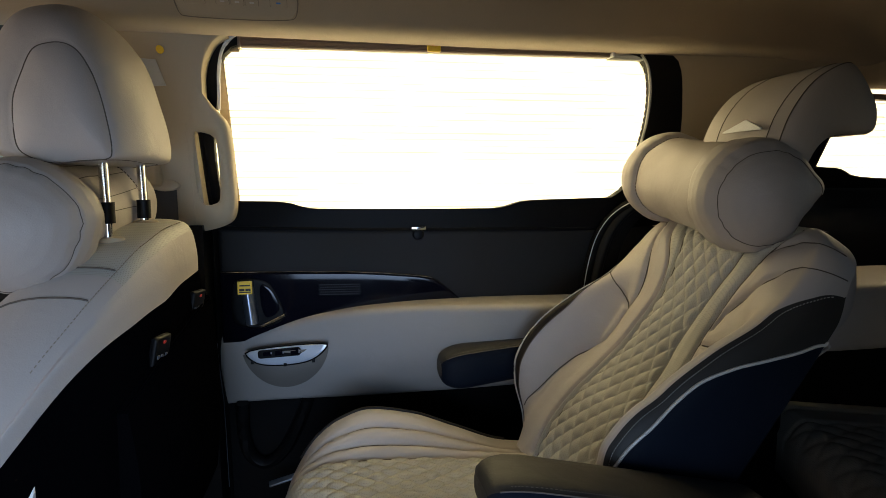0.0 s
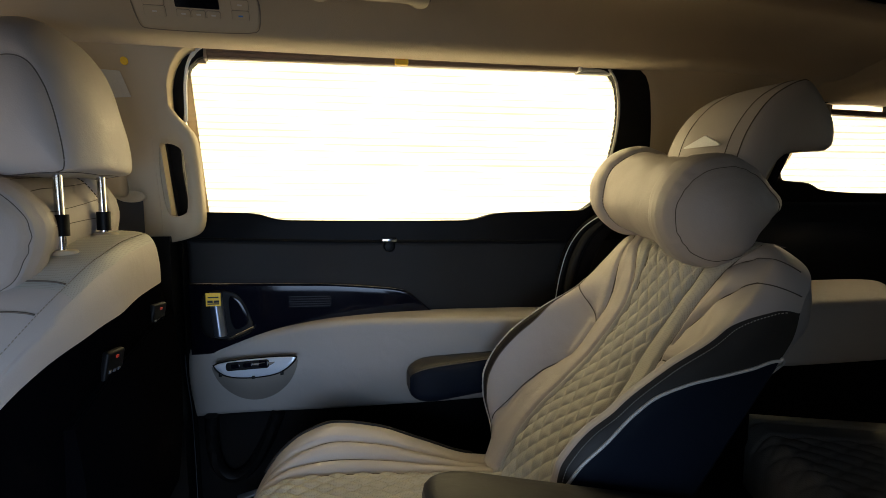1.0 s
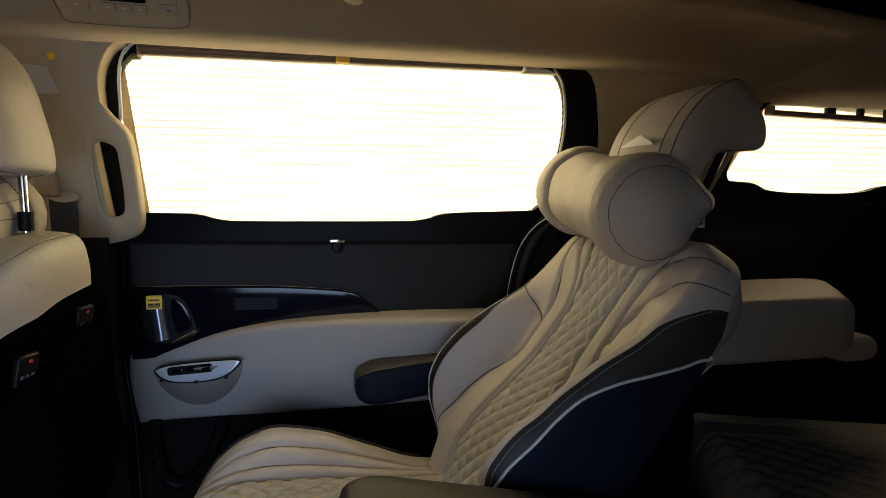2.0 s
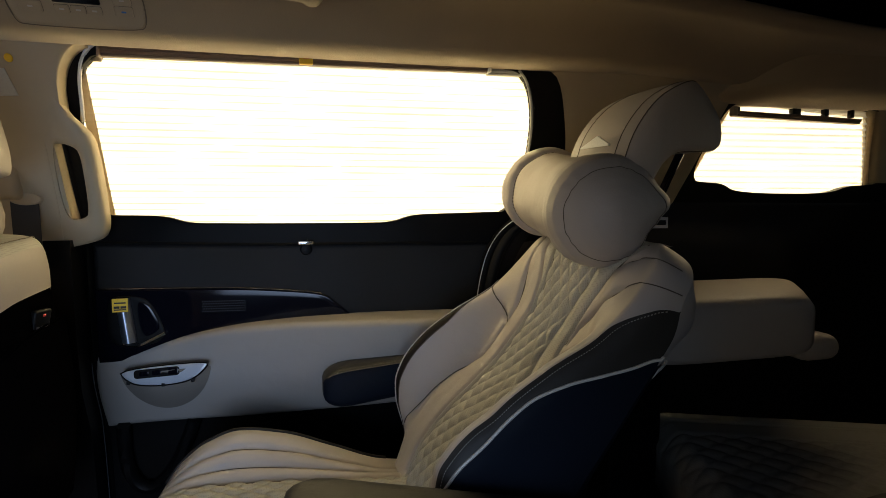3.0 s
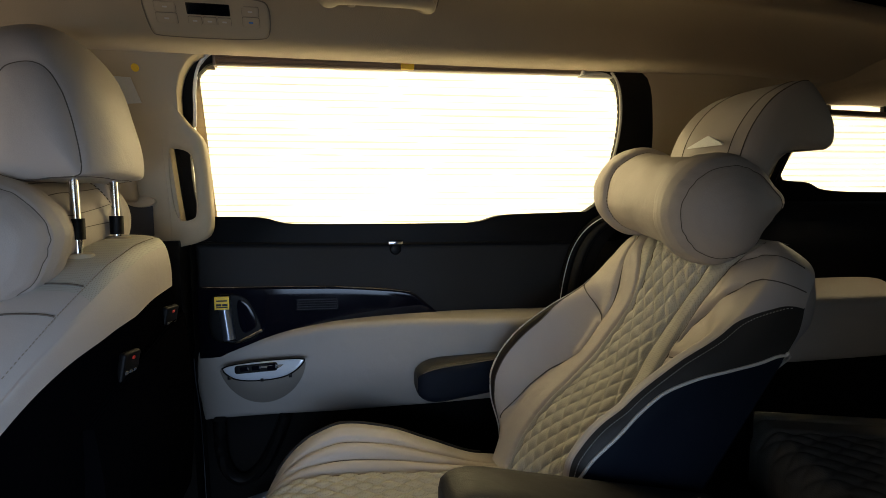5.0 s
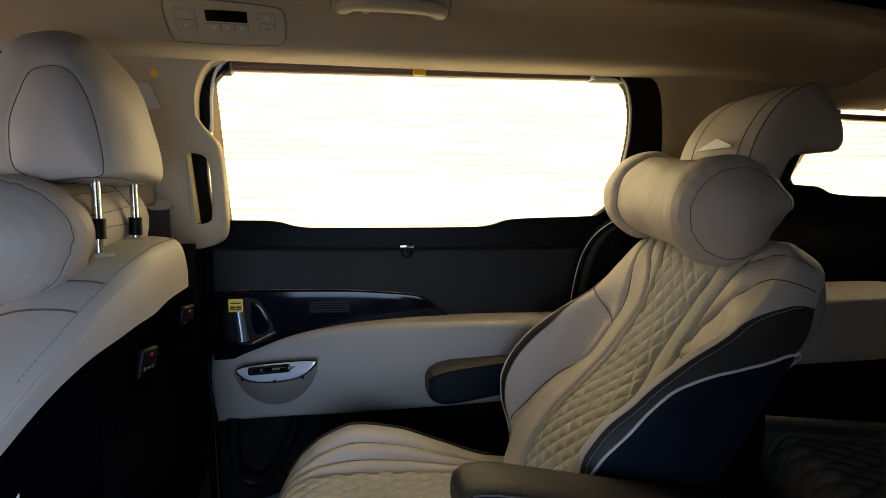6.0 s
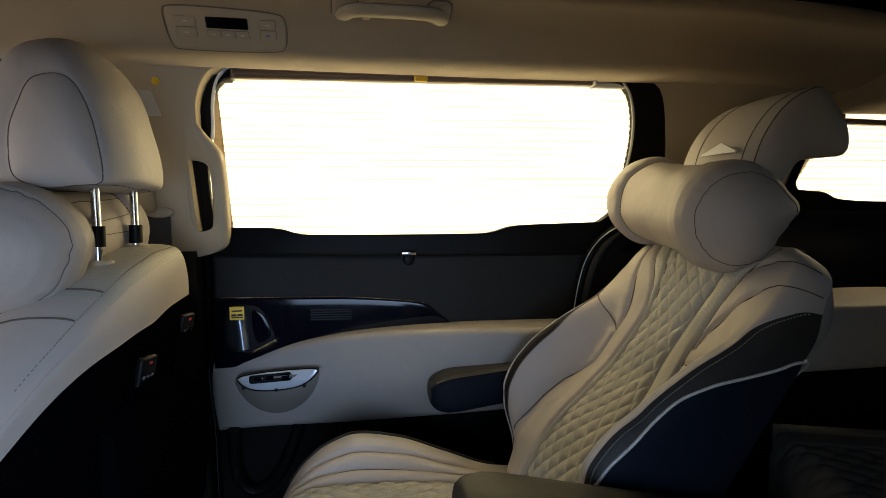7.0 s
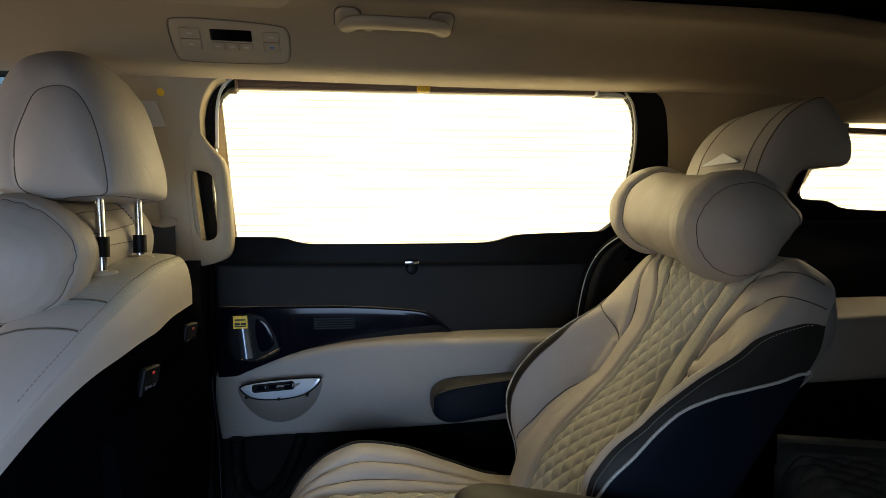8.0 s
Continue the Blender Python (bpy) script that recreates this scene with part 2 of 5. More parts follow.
def curve(xs, ys):
    """A smooth one-dimensional function through a few knots (monotone cubic)."""
    xs, ys = np.array(xs, float), np.array(ys, float)
    d = np.diff(ys) / np.diff(xs)
    m = np.concatenate([[d[0]], np.where(d[1:] * d[:-1] > 0, 2 * d[1:] * d[:-1] / (d[1:] + d[:-1] + 1e-12), 0), [d[-1]]])

    def f(x):
        x = np.clip(x, xs[0], xs[-1])
        i = np.clip(np.searchsorted(xs, x, side="right") - 1, 0, len(xs) - 2)
        h = xs[i + 1] - xs[i]
        t = (x - xs[i]) / h
        return (2 * t**3 - 3 * t**2 + 1) * ys[i] + (t**3 - 2 * t**2 + t) * h * m[i] + (-2 * t**3 + 3 * t**2) * ys[i + 1] + (t**3 - t**2) * h * m[i + 1]

    return f


def seam_distance(S, W, path):
    """Distance of grid points (S, W) from a polyline in the same plane."""
    best = np.full(np.shape(S), 9.0)
    for (a, b), (c, e) in zip(path, path[1:]):
        dx, dy = c - a, e - b
        k = np.clip(((S - a) * dx + (W - b) * dy) / (dx * dx + dy * dy + 1e-12), 0, 1)
        best = np.minimum(best, np.hypot(S - a - k * dx, W - b - k * dy))
    return best


def edge_steps(n, r):
    """Parameters 0..1, dense near both ends, where edges are rounded."""
    e = np.array([0, 0.03, 0.12, 0.27, 0.5, 0.75, 1.0]) * r
    return np.concatenate([e, np.linspace(r, 1 - r, n)[1:-1], 1 - e[::-1]])


def panel(x0, x1, bottom, top, surf, proud, back=0.012, r=0.01, nu=40, nv=14):
    """A padded panel on the surface y = surf(x, z), standing proud of it towards -y, its edges rounded over r metres."""
    us = edge_steps(nu, min(0.4, r / (x1 - x0)))
    P, Q = [], []
    for u in us:
        x = x0 + u * (x1 - x0)
        lo, hi = float(bottom(x)), float(top(x))
        rowp, rowq = [], []
        for v in edge_steps(nv, min(0.4, r / max(hi - lo, 1e-3))):
            z = lo + v * (hi - lo)
            e = min(u * (x1 - x0), (1 - u) * (x1 - x0), v * (hi - lo), (1 - v) * (hi - lo), r) / r
            pr = proud(x, z) if callable(proud) else proud
            y = surf(x, z)
            rowp.append((x, y - pr + min(r, abs(pr)) * (1 - math.sqrt(max(0, 1 - (1 - e) ** 2))), z))
            rowq.append((x, y + back, z))
        P.append(rowp)
        Q.append(rowq)
    return solid(P, Q)


def ring(outer, inner, place, front, back):
    """A flat frame between two closed outlines of one count; place(a, b, depth) gives the point."""
    n = len(outer)
    rows = [[place(*o, front) for o in outer], [place(*o, back) for o in outer], [place(*o, back) for o in inner], [place(*o, front) for o in inner]]
    return grid(np.array(rows), close_u=True, close_v=True)


def const(v):
    return lambda x: v


# ---- setting ----
wall_profile = curve([0, 0.35, 0.52, 0.70, 0.86, 0.95, 1.1, 1.5], [1.70, 1.665, 1.605, 1.592, 1.588, 1.54, 1.46, 1.248])


def door_y(x, z):
    """The inner face of the far side: tumblehome above the belt, a slight taper towards the rear."""
    return float(wall_profile(z)) - 0.085 * (x + 0.17)


def quarter_y(x, z):
    return 1.30 - 0.45 * (z - 1) - 0.1 * (x - 1.35)


def pillar_y(x, z):
    return 1.5 - 0.5 * (z - 0.9)


def radial(outline, center, n=160):
    """The outline's points at even angles about a centre."""
    pts = np.array(outline, float) - center
    out = []
    for a in np.arange(n) * 2 * math.pi / n:
        d = np.array([math.cos(a), math.sin(a)])
        best = 0.0
        for p, q in zip(pts, np.roll(pts, -1, axis=0)):
            e = q - p
            det = d[0] * -e[1] + d[1] * e[0]
            if abs(det) < 1e-12:
                continue
            k = (p[0] * -e[1] + p[1] * e[0]) / det
            s = (d[0] * p[1] - d[1] * p[0]) / det
            if k > 0 and -1e-9 <= s <= 1 + 1e-9:
                best = max(best, k)
        out.append(np.array(center) + best * d)
    return out


def plate(outline, place, h, inset=0.002, base=0.0):
    """A thin plate with a rounded rim over an outline in the plane; place(a, b, out)."""
    o = np.array(outline, float)
    c = o.mean(axis=0)

    def shrink(k):
        d = o - c
        ln = np.linalg.norm(d, axis=1, keepdims=True)
        return c + d * np.maximum(ln - k, 0) / ln

    rows = [(o, base), (o, base + h - inset), (shrink(inset * 0.4), base + h - inset * 0.35), (shrink(inset * 1.2), base + h), (shrink(inset * 6), base + h)]
    P = [[place(*p, d) for p in r] for r, d in rows]
    return grid(P, close_v=True, caps=True)


def on(surf):
    return lambda x, z, out: (x, surf(x, z) - out, z)


def rounded(x0, x1, z0, z1, r, n=6):
    pts = []
    for cx, cz, a in ((x1 - r, z1 - r, 0), (x0 + r, z1 - r, 90), (x0 + r, z0 + r, 180), (x1 - r, z0 + r, 270)):
        pts += [(cx + r * math.cos(radians(a + 90 * k / n)), cz + r * math.sin(radians(a + 90 * k / n))) for k in range(n + 1)]
    return pts


structure("ground", grid([[(x, y, -0.45) for y in (-200, -20, -3, 0, 4, 30, 200)] for x in (-200, -20, -3, 0, 4, 30, 200)]), ASPHALT, "grey asphalt ground outside the van", "ground")
structure("floor", box((-2.1, -0.35, -0.04), (2.7, 1.75, 0.0), 0), CARPET, "black carpeted van floor", "floor")
structure("wall_front", joined(box((-2.15, -0.35, 0), (-2.08, 1.75, 0.85), 0), box((-2.15, -0.35, 1.3), (-2.08, 1.75, 1.45), 0)), BLACK, "black front bulkhead below the windscreen", "wall")
# Unseen; set forward to shade the third-row cushion, its opening lets sky light in.
structure("wall_rear", joined(box((1.96, -0.35, 0), (2.04, 1.75, 1.0), 0), box((1.96, -0.35, 1.30), (2.04, 1.75, 1.45), 0), box((1.96, -0.35, 1.0), (2.04, 0.0, 1.30), 0), box((1.96, 1.18, 1.0), (2.04, 1.75, 1.30), 0)), BLACK, "unseen dark rear wall with a high opening for daylight", "wall")
# Unseen; black and drawn forward to keep light and bounce off the third row.
structure("wall_near_rear", box((0.45, -0.38, 0), (2.65, -0.3, 1.45), 0), BLACK, "unseen black wall behind the open door, shielding the third row", "wall")
structure("wall_near", joined(box((-2.1, -0.38, 0), (-0.55, -0.3, 0.9), 0), box((-2.1, -0.38, 1.32), (0.96, -0.3, 1.45), 0), box((-0.75, -0.38, 0.9), (-0.55, -0.3, 1.33), 0)), TRIM, "beige side trim round the open door", "wall")

# roof: dark fabric panel, beige side rail above the far windows
rail_profile = [(1.40, 1.312), (1.375, 1.297), (1.345, 1.285), (1.315, 1.264), (1.275, 1.261), (1.220, 1.260), (1.190, 1.269), (1.170, 1.294), (1.138, 1.328), (1.095, 1.352), (1.062, 1.362), (1.048, 1.40), (1.2, 1.44), (1.42, 1.44), (1.43, 1.35), (1.42, 1.315)]
rail_closed = smooth_path([(y, z) for y, z in rail_profile], closed=True, rounds=2)


def rail_drop(x):
    return -0.05 * float(smoothstep(0.85, 1.6, x))


structure("ceiling", joined(box((-2.1, -0.35, 1.385), (2.65, 1.10, 1.45), 0), box((-2.1, 1.05, 1.43), (2.65, 1.6, 1.46), 0)), DARK_LINER, "dark fabric roof lining", "ceiling")
structure("roof_rail_far", grid([[(x, y - 0.02 * smoothstep(0.2, 1.6, x), z + rail_drop(x)) for y, z in rail_closed] for x in np.linspace(-2.1, 2.65, 70)], close_v=True, caps=True), HEADLINER, "beige fabric headliner rail above the side windows", "headliner", 60)
structure("roof_rail_near", box((-2.1, -0.34, 1.28), (2.6, -0.12, 1.40), 0.05, 4), HEADLINER, "beige fabric headliner rail above the open door", "headliner")

# body behind the trims, so that no light leaks past them
def body_slab(x0, x1, z0, z1, off, thick, surf=door_y, n=8):
    P = [[(x, surf(x, z) + off, z) for z in np.linspace(z0, z1, n)] for x in np.linspace(x0, x1, n)]
    Q = [[(x, surf(x, z) + off + thick, z) for z in np.linspace(z0, z1, n)] for x in np.linspace(x0, x1, n)]
    return solid(P, Q)


structure("body_side_far", joined(body_slab(-2.1, 2.65, -0.02, 0.87, 0.03, 0.1), body_slab(-0.60, -0.27, 0.86, 1.31, 0.03, 0.05), body_slab(0.83, 1.19, 0.86, 1.31, 0.03, 0.1), body_slab(1.83, 2.65, 0.86, 1.31, 0.02, 0.1, quarter_y), body_slab(1.1, 1.85, 0.80, 0.955, 0.02, 0.16, quarter_y), body_slab(-2.1, -1.45, 0.86, 1.31, 0.03, 0.05), body_slab(1.1, 1.85, 1.225, 1.3, 0.02, 0.04, quarter_y)), PAINT, "dark painted body side of the van", "body side")

# far B-pillar trim with its pull handle
pillar = thing("pillar_trim", (-0.4, 1.52, 0.84), "beige moulded plastic pillar trim with a pull handle, beside the side window", "pillar trim", kind="structure")
pillar_bottom = curve([-0.60, -0.45, -0.36, -0.325, -0.318, -0.312, -0.272, -0.265, -0.25, -0.225, -0.2], [0.84, 0.835, 0.835, 0.85, 0.90, 1.082, 1.10, 1.185, 1.232, 1.262, 1.272])
pillar_top = const(1.30)
part("cover", panel(-0.60, -0.205, pillar_bottom, pillar_top, pillar_y, 0.004, 0.05, 0.012, 64, 24), TRIM, pillar)
pull_outer = smooth_path([(-0.34, 0.838), (-0.262, 0.852), (-0.226, 0.875), (-0.220, 0.95), (-0.217, 1.09), (-0.236, 1.115), (-0.268, 1.15), (-0.275, 1.19), (-0.30, 1.2), (-0.335, 1.15), (-0.345, 0.95)], True, 2)
pull_inner = smooth_path([(-0.306, 0.905), (-0.268, 0.912), (-0.256, 0.925), (-0.249, 1.05), (-0.256, 1.07), (-0.290, 1.08), (-0.300, 1.075), (-0.308, 1.0)], True, 2)
ho, hi = radial(pull_outer, (-0.28, 0.99), 72), radial(pull_inner, (-0.28, 0.99), 72)
mid = [o * 0.5 + i * 0.5 for o, i in zip(ho, hi)]
rows = [[on(pillar_y)(*p, d if d < 0.003 else 0.003 + (d - 0.003) * float(smoothstep(-0.306, -0.245, p[0]) * smoothstep(1.185, 1.10, p[1]))) for p in r] for r, d in ((ho, -0.03), (ho, 0.004), ([o * 0.88 + i * 0.12 for o, i in zip(ho, hi)], 0.013), (mid, 0.018), ([o * 0.12 + i * 0.88 for o, i in zip(ho, hi)], 0.013), (hi, 0.002), (hi, -0.03))]
part("pull_handle", grid(rows, close_u=True, close_v=True), TRIM, pillar, smooth=60)
part("slot_liner", body_slab(-0.318, -0.298, 0.885, 1.09, 0.004, 0.07, pillar_y), TRIM, pillar)
structure("pillar_lower", body_slab(-0.62, -0.305, 0.0, 0.86, -0.10, 0.12), BLACK, "black lower pillar trim below the belt anchor", "pillar trim")
structure("door_seal", grid([[(x, door_y(-0.29, z) - o, z) for x, o in ((-0.302, -0.02), (-0.302, 0.012), (-0.296, 0.02), (-0.290, 0.012), (-0.290, -0.02))] for z in np.linspace(0.02, 1.27, 40)], close_v=True, caps=True), RUBBER, "black rubber door seal along the pillar", "seal")

for nm, lo, hi2, mat, lab, cat in (("yellow_dot_sticker", (-0.345, 1.228), (-0.331, 1.243), YELLOW, "round yellow sticker on the beige pillar", "sticker"),):
    c = ((lo[0] + hi2[0]) / 2, (lo[1] + hi2[1]) / 2)
    tagged(part(nm, plate([(c[0] + 0.0078 * math.cos(a), c[1] + 0.0078 * math.sin(a)) for a in np.arange(20) * math.pi / 10], on(pillar_y), 0.0012, 0.0004, 0.0042), mat), lab, cat)
tagged(part("paper_label", plate([(-0.40, 1.219), (-0.350, 1.217), (-0.337, 1.168), (-0.384, 1.165)], on(pillar_y), 0.001, 0.0004, 0.0042), GREY_LABEL), "pale grey paper label stuck on the beige pillar", "label")

# belt and its guide on the pillar
belt = thing("seat_belt", (-0.38, 1.45, 0.86), "dark seat belt webbing through a beige guide on the pillar", "seat belt")
part("guide", grid([[(-0.375 + rr * 0.033 * math.cos(a), 1.472 - dd, 0.957 + 0.014 * rr * math.sin(a)) for a in np.arange(24) * math.pi / 12] for rr, dd in ((1, -0.03), (1, 0.008), (0.9, 0.013), (0.5, 0.015))], close_v=True, caps=True), TRIM, belt)
part("slide_cover", box((-0.43, 1.43, 0.955), (-0.378, 1.47, 1.06), 0.012, 4), TRIM, belt)
part("webbing", solid([[(x, 1.468 + 0.02 * (0.95 - z) * 3, z) for z in np.linspace(0.80, 0.952, 8)] for x in (-0.408, -0.352)], [[(x, 1.4695 + 0.02 * (0.95 - z) * 3, z) for z in np.linspace(0.80, 0.952, 8)] for x in (-0.408, -0.352)]), WEBBING, belt)

# far C-pillar and rear quarter
c_bottom, c_top = const(0.84), const(1.285)


def c_pillar_y(x, z):
    k = float(smoothstep(0.85, 1.15, x))
    return (door_y(x, z) - 0.018) * (1 - k) + quarter_y(x, z) * k - 0.012 * math.sin(math.pi * k)


c_left = curve([0.84, 0.95, 1.09, 1.176, 1.225, 1.25, 1.268, 1.29], [0.915, 0.905, 0.878, 0.846, 0.824, 0.806, 0.778, 0.72])
P = []
for u in np.linspace(0, 1, 30):
    row = []
    for z in np.linspace(0.84, 1.29, 24):
        l, r = float(c_left(z)), 1.206 + 0.27 * (z - 1.0)
        x = l + (r - l) * u
        row.append((x, c_pillar_y(x, z) + 0.02 * (1 - min(1, u * 12)) ** 2 - 0.011 * float(smoothstep(0.6, 0.95, u)) + 0.006 * float(smoothstep(0.96, 1.0, u)), z))
    P.append(row)
Q = [[(x, y + 0.045, z) for x, y, z in r] for r in P]
structure("pillar_rear", solid(P, Q), TRIM, "beige moulded rear pillar trim between the windows", "pillar trim", 60)
q_outer = radial(smooth_path([(1.165, 0.90), (1.185, 0.985), (1.206, 1.010), (1.222, 1.10), (1.244, 1.19), (1.26, 1.204), (1.80, 1.204), (1.90, 0.90)], True, 1), (1.47, 1.07), 120)
q_inner = radial(smooth_path([(1.215, 1.004), (1.28, 1.003), (1.315, 1.0), (1.36, 0.976), (1.645, 0.973), (1.69, 0.996), (1.76, 0.999), (1.80, 1.0), (1.80, 1.012), (1.765, 1.08), (1.735, 1.15), (1.71, 1.194), (1.30, 1.200), (1.255, 1.193), (1.225, 1.10)], True, 2), (1.47, 1.07), 120)
structure("window_2", ring(q_outer, q_inner, on(quarter_y), 0.008, -0.03), BLACK, "black surround of the rear quarter window", "window")
part("pane", body_slab(1.20, 1.83, 0.95, 1.22, 0.10, 0.004, quarter_y), GLASS, bpy.data.objects["window_2"]).visible_shadow = False
structure("quarter_trim", panel(0.93, 2.6, const(0.0), curve([0.9, 1.2, 2.6], [0.955, 0.955, 0.95]), lambda x, z: min(quarter_y(x, min(z, 0.95)) + 0.0, 1.345), lambda x, z: 0.012 + 0.025 * float(smoothstep(0.90, 0.86, z)), 0.06, 0.02, 24, 24), DOOR_DARK, "dark rear quarter trim below the window", "side trim")


def soffit(x, v, lift=0.0):
    """The headliner above the rear quarter window, sloping inwards and up from the window's top edge."""
    reach = 0.012 + 0.105 * float(smoothstep(1.16, 1.42, x))
    z0 = 1.193 - 0.010 * (x - 1.25)
    return (x, quarter_y(x, z0) + 0.004 - reach * v, z0 + (0.008 * v + 0.050 * v ** 3.0) * (0.35 + 0.65 * float(smoothstep(1.16, 1.42, x))) + lift)


structure("header_rear", solid([[soffit(x, v) for v in np.linspace(0, 1, 20)] for x in np.linspace(1.19, 2.5, 40)], [[soffit(x, v, 0.05) for v in np.linspace(0, 1, 20)] for x in np.linspace(1.19, 2.5, 40)]), HEADLINER, "beige headliner panel above the rear quarter window", "headliner", 60)


def pleats(x0, x1, z0, z1, surf, off, pitch=0.0155, depth=0.0035, cols=12):
    n = int((z1 - z0) / pitch) * 4
    zs = np.linspace(z0, z1, n + 1)
    return grid([[(x, surf(x, z) + off + depth * abs(math.sin(math.pi * (z - z0) / pitch)), z) for z in zs] for x in np.linspace(x0, x1, cols)])


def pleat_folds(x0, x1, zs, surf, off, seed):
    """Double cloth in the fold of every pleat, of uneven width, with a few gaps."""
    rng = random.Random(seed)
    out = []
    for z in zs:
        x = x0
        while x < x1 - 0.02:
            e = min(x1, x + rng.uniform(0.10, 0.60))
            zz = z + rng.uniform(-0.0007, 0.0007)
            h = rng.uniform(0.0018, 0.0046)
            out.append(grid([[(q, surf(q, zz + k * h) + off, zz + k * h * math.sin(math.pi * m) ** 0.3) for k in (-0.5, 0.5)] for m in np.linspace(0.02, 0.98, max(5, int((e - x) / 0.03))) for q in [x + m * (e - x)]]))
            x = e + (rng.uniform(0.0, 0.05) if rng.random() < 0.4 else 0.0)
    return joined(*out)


def rail_bar(x0, x1, z0, z1, surf, off, size=1.0):
    """A blind's head rail: a grooved bar along the top of the window."""
    prof = [(0.0, 0.0), (0.006, 0.001), (0.007, 0.006), (0.005, 0.008), (0.008, 0.010), (0.009, 0.016), (0.006, 0.018), (0.008, 0.021), (0.005, 0.026), (-0.01, 0.026), (-0.01, 0.0)]
    prof = [(p, q * size) for p, q in prof]
    return grid([[(x, surf(x, z0 + b) - off - a, z0 + b + (z1(x))) for a, b in prof] for x in np.linspace(x0, x1, 16)], close_v=True, caps=True)


P = [[(l + (2.2 - l) * u, quarter_y(l + (2.2 - l) * u, z) - 0.012 + 0.012 * (1 - min(1, u * 20)) ** 2, z) for z in np.linspace(1.004, 1.20, 12) for l in [1.766 - 0.53 * (z - 1.0)]] for u in np.linspace(0, 1, 30)]
structure("pillar_tail", solid(P, [[(x, y + 0.05, z) for x, y, z in r] for r in P]), TRIM, "beige moulded trim behind the rear quarter window", "pillar trim", 60)
blind2 = thing("window_blind", (1.45, 1.34, 0.97), "cream pleated blind drawn over the rear quarter window, backlit", "window blind", "side window blinds")
part("cloth", pleats(1.19, 1.82, 0.945, 1.1975, quarter_y, 0.012), DIM_BLIND, blind2, smooth=180)
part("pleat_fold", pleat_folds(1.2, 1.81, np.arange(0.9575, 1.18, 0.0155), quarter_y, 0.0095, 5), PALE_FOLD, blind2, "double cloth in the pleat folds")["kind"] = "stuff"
for nm, foot, lean, w0, w1 in (("side_channel", 1.206, 0.27, -0.004, 0.018), ("side_channel", 1.766, -0.53, -0.014, 0.012)):
    part(nm, solid([[(foot + lean * (z - 1.0) + w, quarter_y(1.5 if foot > 1.5 else 1.22, z) - 0.1 * (foot - (1.5 if foot > 1.5 else 1.22)) + 0.004, z) for z in np.linspace(0.975, 1.195, 10)] for w in (w0, w1)], [[(foot + lean * (z - 1.0) + w, quarter_y(1.5 if foot > 1.5 else 1.22, z) - 0.1 * (foot - (1.5 if foot > 1.5 else 1.22)) + 0.008, z) for z in np.linspace(0.975, 1.195, 10)] for w in (w0, w1)]), CHANNEL, blind2, "beige side channel")
part("head_rail", rail_bar(1.278, 1.634, 1.167, lambda x: -0.036 * (x - 1.28), quarter_y, 0.004, 0.5), RAIL, blind2)
part("end_cap", box((1.262, 1.208, 1.166), (1.277, 1.225, 1.190), 0.003), TRIM, blind2)
for x, w in ((1.282, 0.008), (1.436, 0.026), (1.527, 0.014), (1.605, 0.010)):
    part("catch", box((x, quarter_y(x, 1.18) - 0.008, 1.170), (x + w, quarter_y(x, 1.18) + 0.006, 1.190), 0.002), BLACK, blind2)

# front door window of the far side, seen past the front seat
structure("window_3", joined(body_slab(-1.45, -0.60, 0.80, 0.885, 0.0, 0.06), body_slab(-1.45, -0.60, 1.287, 1.31, 0.0, 0.06)), BLACK, "black frame of the front door window", "window")
part("pane", body_slab(-1.46, -0.59, 0.86, 1.29, 0.045, 0.004), TINTED, bpy.data.objects["window_3"]).visible_shadow = False

# ---- sliding door ----
door = thing("sliding_door", (0.3, 1.6, 0.0), "closed sliding door with dark and beige leatherette trim, piano black strip and window", "car door", kind="structure")
w_center = (0.27, 1.08)
w_outer = radial(smooth_path([(-0.305, 0.815), (-0.31, 1.0), (-0.312, 1.25), (-0.312, 1.312), (-0.25, 1.318), (0.0, 1.316), (0.70, 1.305), (0.815, 1.30), (0.86, 1.235), (0.91, 1.09), (0.935, 0.95), (0.93, 0.815)], True, 1), w_center)
w_inner = radial(smooth_path([(-0.264, 0.917), (-0.270, 1.0), (-0.264, 1.09), (-0.243, 1.16), (-0.236, 1.215), (-0.215, 1.252), (-0.165, 1.269), (0.0, 1.270), (0.64, 1.265), (0.715, 1.262), (0.752, 1.244), (0.783, 1.17), (0.793, 1.08), (0.79, 0.925), (0.66, 0.921), (0.54, 0.918), (0.50, 0.913), (0.465, 0.899), (0.42, 0.894), (-0.02, 0.895), (-0.065, 0.899), (-0.095, 0.911), (-0.13, 0.916)], True, 1), w_center)
part("window_surround", ring(w_outer, w_inner, on(door_y), 0.010, -0.02), BLACK, door)
w_lip = radial([np.array(w_center) + (p - np.array(w_center)) * 1.016 for p in w_inner], w_center)
part("window_seal", ring(w_lip, w_inner, on(door_y), 0.014, 0.0), RUBBER, door)
part("window_pane", body_slab(-0.28, 0.9, 0.86, 1.31, 0.05, 0.004), GLASS, door).visible_shadow = False
seal_path = [(-0.246, 1.13), (-0.241, 1.17), (-0.237, 1.21), (-0.225, 1.248), (-0.205, 1.274), (-0.175, 1.288)]
part("bright_seal_edge", tube([(x, door_y(x, z) - 0.011, z) for x, z in smooth_path(seal_path)], 0.0045), WHITE, door, "pale edge of the window seal")
seal_rear = [(0.722, 1.262), (0.738, 1.250), (0.752, 1.232), (0.769, 1.195), (0.782, 1.146), (0.788, 1.09), (0.786, 1.02), (0.784, 0.95)]
